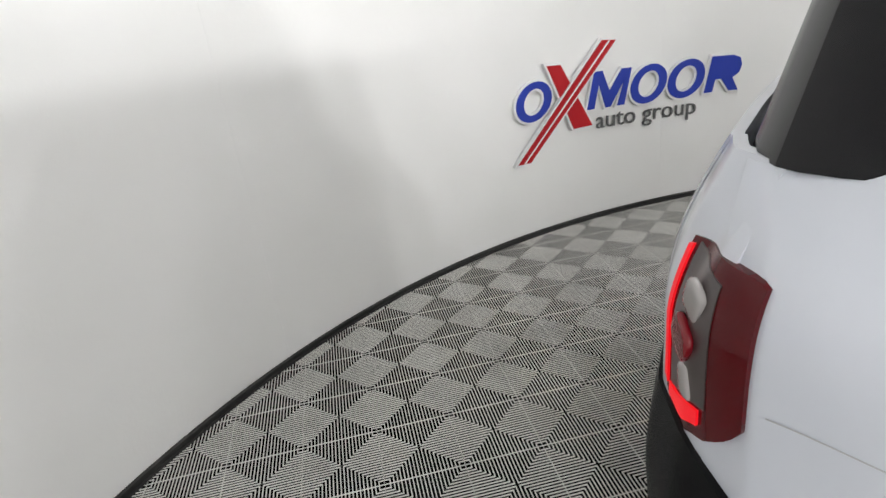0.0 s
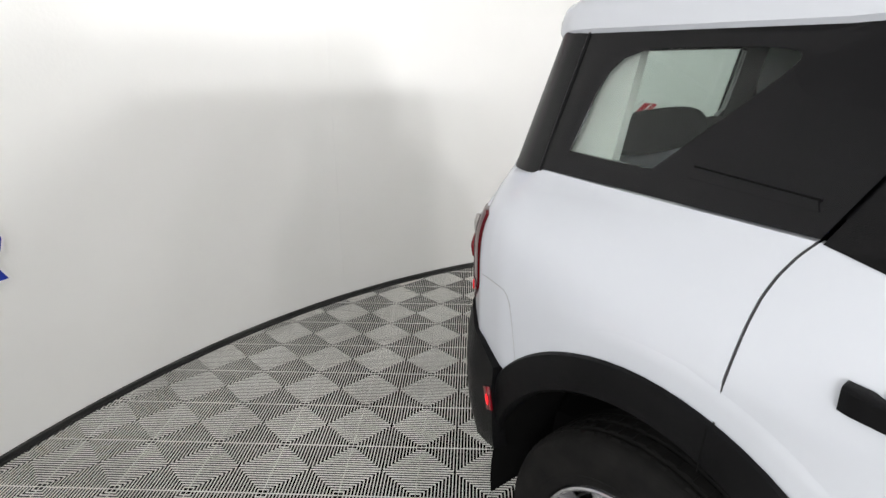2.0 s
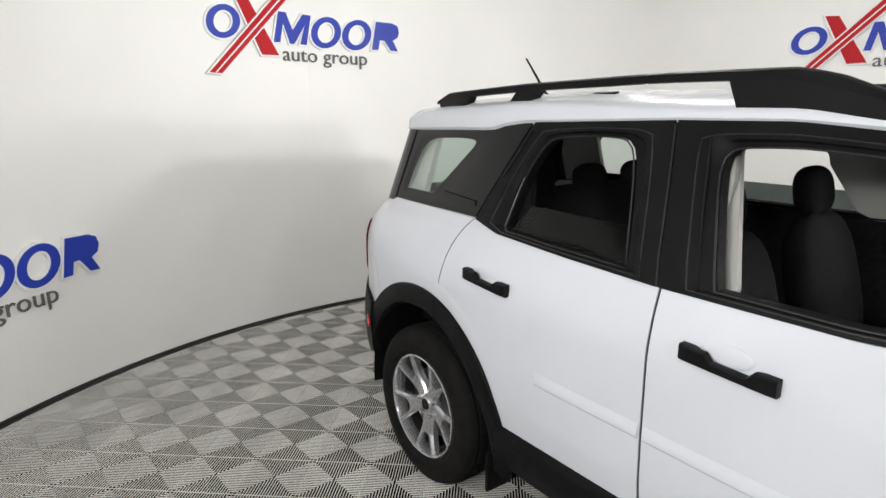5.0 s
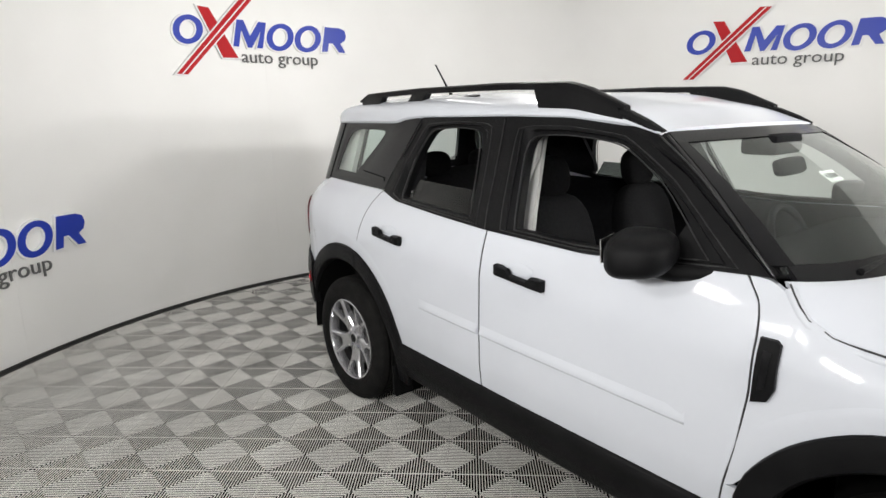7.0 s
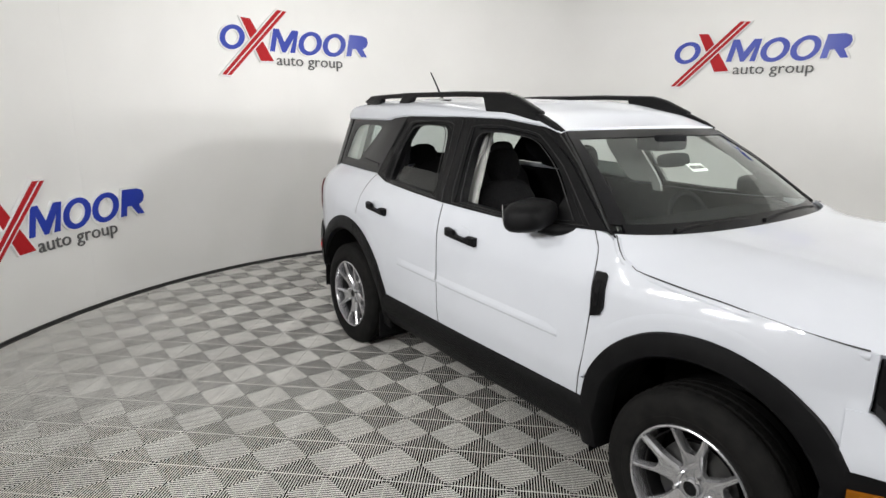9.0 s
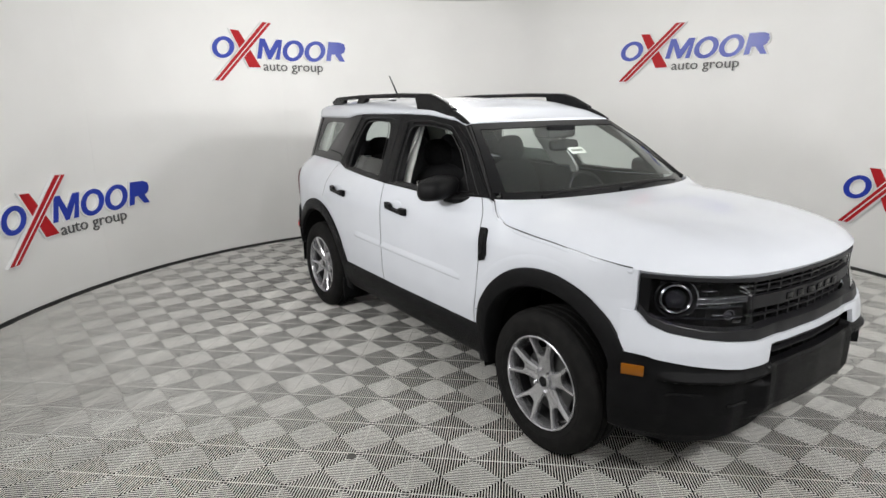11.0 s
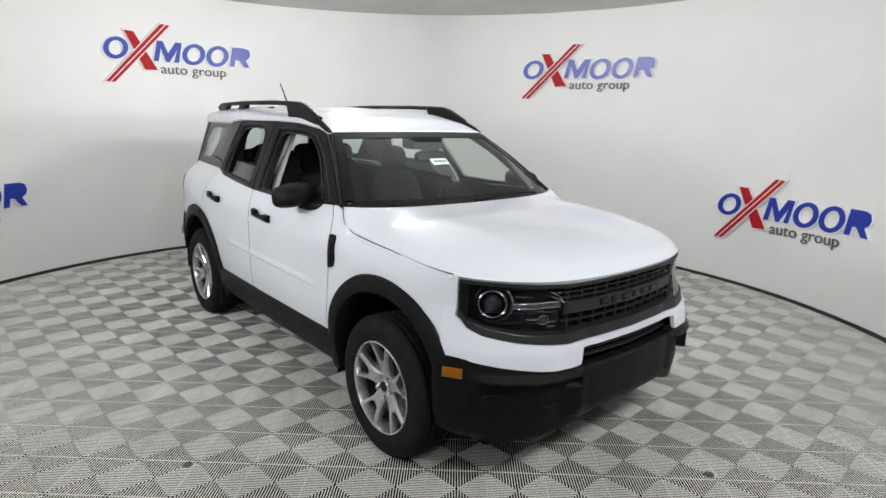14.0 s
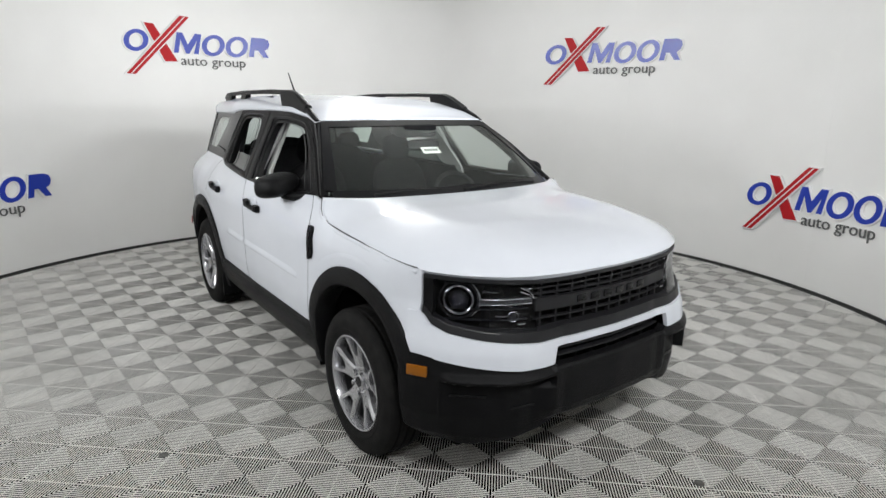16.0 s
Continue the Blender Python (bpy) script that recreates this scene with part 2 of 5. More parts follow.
# ---------- floor of ribbed tiles ----------
TILE_S, TILE_TURN = 0.396 / math.sqrt(2), 49.25
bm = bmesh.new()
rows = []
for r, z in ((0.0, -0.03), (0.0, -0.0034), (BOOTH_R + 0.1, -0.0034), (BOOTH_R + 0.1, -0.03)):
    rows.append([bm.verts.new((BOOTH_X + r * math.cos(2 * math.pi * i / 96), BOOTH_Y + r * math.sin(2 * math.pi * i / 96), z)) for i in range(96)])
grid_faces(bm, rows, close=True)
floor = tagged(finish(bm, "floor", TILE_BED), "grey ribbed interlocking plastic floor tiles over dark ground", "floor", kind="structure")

RIBS, RIB_DEEP, SEAM, RIM_W = 22, 0.0030, 0.0006, 0.0007


def rib_tile_data():
    """A square tile: a thin rim, and in each of its four triangles ribs that run from the rim to the diagonals."""
    verts, faces = [], []
    h, pitch = TILE_S / 2, TILE_S / RIBS
    w = 0.15 * pitch
    rim_o, rim_i = h - SEAM, h - SEAM - RIM_W

    def bar(top):
        base = len(verts)
        verts.extend([(x, y, 0.0) for x, y in top] + [(x, y, -RIB_DEEP) for x, y in top])
        faces.append(tuple(base + k for k in range(4)))
        faces.append((base, base + 4, base + 5, base + 1))
        faces.append((base + 2, base + 6, base + 7, base + 3))

    for q in range(4):
        c, s_ = (1, 0, -1, 0)[q], (0, 1, 0, -1)[q]
        turn = lambda x, y: (x * c - y * s_, x * s_ + y * c)
        bar([turn(*p) for p in ((-rim_o, -rim_o), (rim_o, -rim_o), (rim_i, -rim_i), (-rim_i, -rim_i))])
        for k in range(RIBS - 2):
            a = (k + 1.5) * pitch - h
            lo_, hi_ = a - w, a + w
            bar([turn(*p) for p in ((lo_, -abs(lo_)), (lo_, -rim_i), (hi_, -rim_i), (hi_, -abs(hi_)))])
    return verts, faces


tv, tf = rib_tile_data()
tile_mesh = bpy.data.meshes.new("floor_tile")
tile_mesh.from_pydata(tv, [], tf)
tile_mesh.materials.append(TILE)
centres = []
ct, st = math.cos(radians(TILE_TURN)), math.sin(radians(TILE_TURN))
FM, FN = -0.3975, 0.1137
cu, su = math.cos(radians(4.25)), math.sin(radians(4.25))
for i in range(-24, 25):
    for j in range(-24, 25):
        m_, n_ = FM + i + 0.5, FN + j + 0.5
        a_, b_ = 0.396 * (m_ + n_) / 2, 0.396 * (m_ - n_) / 2
        x, y = a_ * cu - b_ * su, a_ * su + b_ * cu
        if math.hypot(x - BOOTH_X, y - BOOTH_Y) < BOOTH_R + 0.12:
            centres.append((x, y))
# the strip along the walked side of the car first
centres.sort(key=lambda c: math.hypot((c[0] + 0.2) * 0.8, c[1] + 1.6))
for x, y in centres[:300]:
    t_ = new("floor_tile", tile_mesh)
    t_.parent = floor
    t_.matrix_basis = pose(x, y, 0, 0, 0, TILE_TURN)
rv, rf = [], []
for x, y in centres[300:]:
    b0 = len(rv)
    rv += [(x + px * ct - py * st, y + px * st + py * ct, pz) for px, py, pz in tv]
    rf += [tuple(b0 + k for k in f) for f in tf]
rest = bpy.data.meshes.new("floor_tiles")
rest.from_pydata(rv, [], rf)
rest.materials.append(TILE)
rest_ob = new("floor_tiles", rest)
rest_ob.parent = floor
tagged(rest_ob, "grey ribbed plastic tiles further off", kind="stuff")

# dark anchor plugs let into the floor
for x, y in ((0.86, -1.67), (2.45, 0.28)):
    bm = bmesh.new()
    bmesh.ops.create_cone(bm, segments=14, cap_ends=True, radius1=0.027, radius2=0.022, depth=0.010, matrix=pose(x, y, -0.001))
    part("anchor_plug", bm, PLUG, floor, "dark worn anchor plug")


# ---------- wall signs ----------
def arc(cx, cz, rx, rz, a0, a1, n, lean=0.0):
    return [(cx + rx * math.cos(radians(a0 + (a1 - a0) * i / n)) + lean * rz * math.sin(radians(a0 + (a1 - a0) * i / n)), cz + rz * math.sin(radians(a0 + (a1 - a0) * i / n))) for i in range(n + 1)]


def on_wall(bm, ang, z0, depth0, tilt=0.0, wide=1.0):
    """Bends the flat sign (u to the right, v up, depth towards the room) onto the wall."""
    for v in bm.verts:
        u, w, d = v.co
        u, w = wide * u - tilt * w, w + tilt * u
        a = radians(ang) - u / BOOTH_R
        r = BOOTH_R - depth0 - d
        v.co = (BOOTH_X + r * math.cos(a), BOOTH_Y + r * math.sin(a), z0 + w)


def flat_shape(shape, grow=0.0):
    bm = bmesh.new()
    kind, *q = shape
    if kind == "ring":
        cx, cz, rx, rz, w, wz = q
        out, inn = arc(cx, cz, rx + grow, rz + grow, 0, 360, 32, 0.2)[:-1], arc(cx, cz, rx - w - grow, rz - wz - grow, 0, 360, 32, 0.2)[:-1]
        rows = [[bm.verts.new((u, v, d)) for u, v in ps] for ps, d in ((out, 0), (out, 1), (inn, 1), (inn, 0), (out, 0))]
        grid_faces(bm, rows, close=True)
    else:
        pts = q[0]
        if grow:
            c = Vector((sum(p[0] for p in pts) / len(pts), sum(p[1] for p in pts) / len(pts)))
            n = len(pts)
            res = []
            area = sum(pts[i][0] * pts[(i + 1) % n][1] - pts[(i + 1) % n][0] * pts[i][1] for i in range(n))
            sg = 1 if area > 0 else -1
            for i in range(n):
                p0, p1, p2 = Vector(pts[i - 1]), Vector(pts[i]), Vector(pts[(i + 1) % n])
                e1, e2 = (p1 - p0).normalized(), (p2 - p1).normalized()
                nn = (Vector((e1.y, -e1.x)) + Vector((e2.y, -e2.x))) * sg
                nn = nn.normalized() / max(0.5, nn.length / 2) if nn.length > 1e-6 else Vector((0, 0))
                res.append(tuple(p1 + nn * grow))
            pts = res
        extrude_outline(bm, pts, 0, 1)
    return bm


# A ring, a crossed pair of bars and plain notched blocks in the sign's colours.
SIGN_BLUE = [
    ("ring", 0.109, 0.378, 0.130, 0.116, 0.056, 0.040),
    ("poly", [(0.503, 0.273), (0.556, 0.272), (0.589, 0.418), (0.640, 0.270), (0.676, 0.270), (0.772, 0.416), (0.727, 0.271), (0.781, 0.270), (0.828, 0.493), (0.756, 0.495), (0.668, 0.370), (0.615, 0.497), (0.554, 0.497)]),
    ("ring", 0.957, 0.377, 0.131, 0.121, 0.057, 0.041),
    ("ring", 1.230, 0.378, 0.131, 0.121, 0.057, 0.041),
    ("poly", [(1.365, 0.270), (1.424, 0.272), (1.440, 0.350), (1.482, 0.350), (1.541, 0.270), (1.606, 0.268), (1.560, 0.352), (1.604, 0.380), (1.620, 0.425), (1.606, 0.474), (1.556, 0.494), (1.408, 0.497)]),
]
SIGN_RED = [
    ("poly", [(-0.031, 0.022), (0.065, 0.020), (0.703, 0.670), (0.602, 0.677)]),
    ("poly", [(0.205, 0.572), (0.305, 0.567), (0.540, 0.176), (0.400, 0.172)]),
]


def wall_sign(ang, z0, tilt=0.0, wide=1.0):
    sign = new("wall_sign")
    sign.empty_display_size = 0.1
    for shapes, mat, nm in ((SIGN_BLUE, LOGO_BLUE, "blue_shape"), (SIGN_RED, LOGO_RED, "red_bar")):
        for k, sh in enumerate(shapes):
            lift = 0.008 if nm == "red_bar" and k == 0 else (0.004 if nm == "red_bar" else 0.0)
            b = flat_shape(sh, 0.012)
            for v in b.verts:
                v.co.z *= 0.022 + lift
            on_wall(b, ang, z0, 0.001, tilt, wide)
            backing = part("backing", b, LOGO_WHITE, sign, "white foam backing")
            b = flat_shape(sh)
            for v in b.verts:
                v.co.z = 0.0205 + lift + v.co.z * 0.006
            on_wall(b, ang, z0, 0.001, tilt, wide)
            face = part(nm, b, mat, sign)
    # a white stripe along the long red bar
    b = flat_shape(("poly", [(0.012, 0.024), (0.025, 0.024), (0.660, 0.670), (0.646, 0.670)]))
    for v in b.verts:
        v.co.z = 0.0345 + v.co.z * 0.002
    on_wall(b, ang, z0, 0.001, tilt, wide)
    part("stripe", b, LOGO_WHITE, sign)
    # the small line of words
    cu_ = bpy.data.curves.new("words", "FONT")
    cu_.body, cu_.size, cu_.extrude, cu_.resolution_u = "auto group", 0.155, 0.0035, 3
    cu_.offset = 0.0
    tmp = new("words", cu_)
    dg = bpy.context.evaluated_depsgraph_get()
    me = bpy.data.meshes.new_from_object(tmp.evaluated_get(dg))
    bpy.data.objects.remove(tmp)
    b = bmesh.new()
    b.from_mesh(me)
    reach = max(v.co.x for v in b.verts)
    bmesh.ops.remove_doubles(b, verts=b.verts, dist=1e-5)
    for v in b.verts:
        v.co.x = 0.575 + v.co.x * 0.748 / reach
        v.co.y += 0.143
        v.co.z = 0.012 + v.co.z
    bmesh.ops.triangulate(b, faces=b.faces)
    on_wall(b, ang, z0, 0.001, tilt, wide)
    # one piece for each raised letter
    left = set(b.verts)
    while left:
        todo, piece = [next(iter(left))], set()
        while todo:
            v = todo.pop()
            if v not in piece:
                piece.add(v)
                todo += [e.other_vert(v) for e in v.link_edges]
        left -= piece
        lb = bmesh.new()
        at = {v: lb.verts.new(v.co) for v in piece}
        for f in {f for v in piece for f in v.link_faces}:
            lb.faces.new([at[v] for v in f.verts])
        part("letter", lb, LOGO_GREY, sign)
    b.free()
    tagged(sign, "blue, red and grey raised dealer sign on the curved wall", "wall sign", "signs round the booth")
    return sign


for ang, z0, tilt, wide in ((230.70, 0.413, 0.02, 0.965), (194.70, 1.918, 0.0, 1.007), (158.2, 0.472, -0.034, 1.0), (119.1, 1.887, 0.0, 1.02), (81.2, 0.446, 0.025, 1.01)):
    wall_sign(ang, z0, tilt, wide)


# ---------- the car ----------
def lerp(x, xs, ys):
    return float(np.interp(x, xs, ys))


def span(a, b, n):
    return [a + (b - a) * k / n for k in range(n + 1)]


PLAN_X = [-1.97, -1.88, -1.75, -1.5, -1.0, 0.0, 0.8, 1.3, 1.5, 1.65, 1.74, 1.80, 1.87, 1.95, 2.02]
PLAN_Y = [0.76, 0.82, 0.86, 0.885, 0.905, 0.91, 0.90, 0.88, 0.868, 0.85, 0.82, 0.787, 0.73, 0.65, 0.55]
BELT_W = ([-1.97, -1.935, -1.905, -1.77, -1.1, -0.9, -0.2, 0.3, 0.7, 0.9, 1.2], [0.60, 0.642, 0.668, 0.715, 0.76, 0.775, 0.845, 0.85, 0.815, 0.80, 0.79])
TOP_W = ([-1.95, -1.8, -1.1, -0.5, 0.0, 0.36, 0.8], [0.57, 0.60, 0.65, 0.645, 0.635, 0.60, 0.58])


def front_flare(z):
    """How far the front end swells out towards the bumper."""
    return lerp(z, [0.30, 0.60, 0.70, 0.80, 0.88], [0.05, 0.065, 0.052, 0.022, 0.0])


def half(x, z):
    """Half the body's width at a place along it and a height."""
    b = lerp(x, PLAN_X, PLAN_Y) + lerp(z, [0.3, 0.4, 0.6, 0.75], [-0.05, -0.03, -0.004, 0])
    b += front_flare(z) * 0.75 * lerp(x, [1.50, 1.62, 1.76], [0, 0.3, 1])
    if z > 0.9:
        b -= lerp(x, [0.95, 1.1, 1.6, 1.78], [0, 1, 1, 0]) * 0.024 * ((z - 0.9) / 0.15) ** 2
    if z <= 0.98:
        return b
    w = lerp(x, *BELT_W) if x < 1.0 else b - lerp(x, [1.0, 1.25, 1.8], [0.10, 0.06, 0.02])
    if z <= 1.22:
        f = (z - 0.98) / 0.24
        full = lerp(x, [-1.95, -1.89, -1.82, -1.3], [0.2, 0.8, 1, 0])
        return b - (b - w) * (full * f ** 3.2 + (1 - full) * (0.35 * f + 0.65 * f * f))
    return w + (lerp(x, *TOP_W) - w) * (z - 1.22) / 0.35


def side_panel(xs, lo, hi, side, nz=12, off=0.0, thick=0.018, warp=None):
    bm = bmesh.new()
    outer, inner = [], []
    for x in xs:
        z0, z1 = lo(x), hi(x)
        zs = [z0 + (z1 - z0) * k / nz for k in range(nz + 1)]
        ps = [(warp(x, z) if warp else x, z) for z in zs]
        outer.append([(q, side * (half(q, z) + off), z) for q, z in ps])
        inner.append([(q, side * (half(q, z) + off - thick), z) for q, z in ps])
    slab(bm, outer, inner)
    return bm


def resample(pts, k):
    out = []
    for i, p in enumerate(pts):
        q = pts[(i + 1) % len(pts)]
        out += [(p[0] + (q[0] - p[0]) * j / k, p[1] + (q[1] - p[1]) * j / k) for j in range(k)]
    return out


def soften(loop, passes):
    """Rounds the upper corners of a closed window outline of (x, z)."""
    for _ in range(passes):
        loop = [q if q[1] < 1.30 else ((p[0] + 2 * q[0] + r[0]) / 4, (p[1] + 2 * q[1] + r[1]) / 4) for p, q, r in zip(loop[-1:] + loop[:-1], loop, loop[1:] + loop[:1])]
    return loop


def side_frame(outer, inner, side, off=0.0, thick=0.03, k=4, lip=0.012):
    """A frame on the car's side between two outlines of (x, z) with the same corners, with a rolled inner lip."""
    bm = bmesh.new()
    o, i = resample(outer, k), soften(resample(inner, k), 3)
    mix = lambda f: [(a[0] + (b[0] - a[0]) * f, a[1] + (b[1] - a[1]) * f) for a, b in zip(o, i)]
    ring = lambda ps, d: [bm.verts.new((x, side * (half(x, z) + off - d), z)) for x, z in ps]
    grid_faces(bm, [ring(o, thick), ring(o, 0), ring(mix(0.35), 0), ring(mix(0.7), 0), ring(mix(0.8), lip), ring(i, lip), ring(i, thick), ring(o, thick)], close=True)
    return bm


def side_patch(outline, side, off=0.0, thick=0.006, k=4, rings=4):
    """A sheet on the car's side within a convex outline of (x, z)."""
    bm = bmesh.new()
    o = resample(outline, k)
    c = (sum(p[0] for p in o) / len(o), sum(p[1] for p in o) / len(o))
    place = lambda x, z, d: bm.verts.new((x, side * (half(x, z) + off - d), z))
    grid = lambda d: [[place(x + (c[0] - x) * r / rings, z + (c[1] - z) * r / rings, d) for x, z in o] for r in range(rings)] + [[place(c[0], c[1], d)] * len(o)]
    back, front = grid(thick), grid(0)
    grid_faces(bm, back[::-1] + front, close=True)
    return bm


def groove_line(outer, inner, f, side, owner):
    """A thin satin strip round a window frame, part of the way from its outer to its inner outline."""
    o, i = resample(outer, 6), soften(resample(inner, 6), 3)
    pts = [(a[0] + (b[0] - a[0]) * f, a[1] + (b[1] - a[1]) * f) for a, b in zip(o, i)]
    bm = bmesh.new()
    tube(bm, [(x, side * (half(x, z) + 0.0035), z) for x, z in pts + pts[:1]], 0.0022, 6)
    part("groove_strip", bm, SEAL, owner, "satin grey strip")


def path_points(pts, n):
    """Even points along a plan line of (x, y), with the outward normals."""
    ds = [0.0]
    for a, b in zip(pts, pts[1:]):
        ds.append(ds[-1] + math.hypot(b[0] - a[0], b[1] - a[1]))
    out = []
    for d in span(0, ds[-1], n):
        out.append((float(np.interp(d, ds, [p[0] for p in pts])), float(np.interp(d, ds, [p[1] for p in pts]))))
    for _ in range(2):
        out = [out[0]] + [((a[0] + 2 * b[0] + c[0]) / 4, (a[1] + 2 * b[1] + c[1]) / 4) for a, b, c in zip(out, out[1:], out[2:])] + [out[-1]]
    res = []
    for k, p in enumerate(out):
        a, b = out[max(0, k - 1)], out[min(n, k + 1)]
        t = Vector((b[0] - a[0], b[1] - a[1])).normalized()
        res.append((p[0], p[1], t.y, -t.x))
    return res


HALF_FRONT = [(2.115, 0.0), (2.10, 0.25), (2.07, 0.42), (2.02, 0.55), (1.95, 0.65), (1.87, 0.73), (1.80, 0.787), (1.74, 0.82), (1.65, 0.85)]
FRONT = path_points([(x, -y) for x, y in HALF_FRONT[::-1]] + HALF_FRONT[1:], 160)
HALF_REAR = [(-2.115, 0.0), (-2.105, 0.25), (-2.085, 0.5), (-2.05, 0.64), (-1.97, 0.76), (-1.88, 0.82), (-1.75, 0.86)]
REAR = path_points(HALF_REAR[::-1] + [(x, -y) for x, y in HALF_REAR[1:]], 160)


def wrap(path, keep, lo, hi, off, nz=6, thick=0.02, lean=None):
    """A panel bent along a plan line: lo, hi give heights by y, off the stand-off by (y, z), lean the shift in x by z."""
    bm = bmesh.new()
    outer, inner = [], []
    for x, y, nx, ny in path:
        if not keep(x, y):
            continue
        z0, z1 = lo(y), hi(y)
        o, i = [], []
        for k in range(nz + 1):
            z = z0 + (z1 - z0) * k / nz
            d = off(y, z)
            s = lean(z) if lean else 0.0
            o.append((x + nx * d + s, y + ny * d, z))
            i.append((x + nx * (d - thick) + s, y + ny * (d - thick), z))
        outer.append(o)
        inner.append(i)
    slab(bm, outer, inner)
    return bm


def on_path(path, y, d=0.0):
    """Place and turn (degrees) on a plan line where it crosses y."""
    k = min(range(len(path)), key=lambda q: abs(path[q][1] - y))
    x, yy, nx, ny = path[k]
    return x + nx * d, y + ny * d, math.degrees(math.atan2(ny, nx))


def tube(bm, pts, r, n=8):
    """A round bar through points."""
    rows = []
    for k, p in enumerate(pts):
        p = Vector(p)
        t = (Vector(pts[min(k + 1, len(pts) - 1)]) - Vector(pts[max(k - 1, 0)])).normalized()
        a = t.cross(Vector((0, 0, 1)) if abs(t.z) < 0.9 else Vector((1, 0, 0))).normalized()
        b = t.cross(a)
        rr = r[k] if isinstance(r, (list, tuple)) else r
        rows.append([bm.verts.new(p + rr * (math.cos(2 * math.pi * i / n) * a + math.sin(2 * math.pi * i / n) * b)) for i in range(n)])
    grid_faces(bm, rows, close=True)
    bm.faces.new(rows[0])
    bm.faces.new(rows[-1])


def blob(bm, m, sx, sy, sz, power=2.6, n=20, k=12):
    """A rounded box: a superellipsoid of half-sizes sx, sy, sz."""
    pw = lambda c: math.copysign(abs(c) ** (2 / power), c)
    rows = []
    for j in range(k + 1):
        v = -math.pi / 2 + math.pi * j / k
        rows.append([bm.verts.new(m @ Vector((sx * pw(math.cos(v)) * pw(math.cos(u)), sy * pw(math.cos(v)) * pw(math.sin(u)), sz * pw(math.sin(v))))) for u in [2 * math.pi * i / n for i in range(n)]])
    grid_faces(bm, rows, close=True)


car = new("car")
SIDES = (-1, 1)
belt = lambda x: lerp(x, [-2.0, -1.9, -1.77, -1.13, -1.05, -0.93, -0.85, -0.2, 0.3, 0.7, 0.85], [1.215, 1.222, 1.236, 1.222, 1.212, 1.195, 1.188, 1.165, 1.158, 1.180, 1.19])
REAR_X, FRONT_X, WHEEL_Z = -1.335, 1.335, 0.358


def roof_edge(x):
    return lerp(x, [-1.9, -1.75, -1.12, -1.06, -0.95, -0.33, 0.0, 0.24, 0.39], [1.562, 1.571, 1.576, 1.592, 1.603, 1.609, 1.604, 1.580, 1.546])


def roof_z(x, v):
    zs = roof_edge(x)
    zc = lerp(x, [-1.93, -1.88, -1.8, -1.5, -0.8, 0.0, 0.25, 0.42], [1.595, 1.645, 1.678, 1.704, 1.718, 1.696, 1.640, 1.553])
    p = lerp(x, [-1.2, -0.3], [3.8, 2.3])
    return zs + (zc - zs) * max(0.0, 1 - abs(v) ** p) ** (1 / p)


def arch(x, cx, r):
    d = r * r - (x - cx) ** 2
    return 0.36 + math.sqrt(d) if d > 0 else 0.0


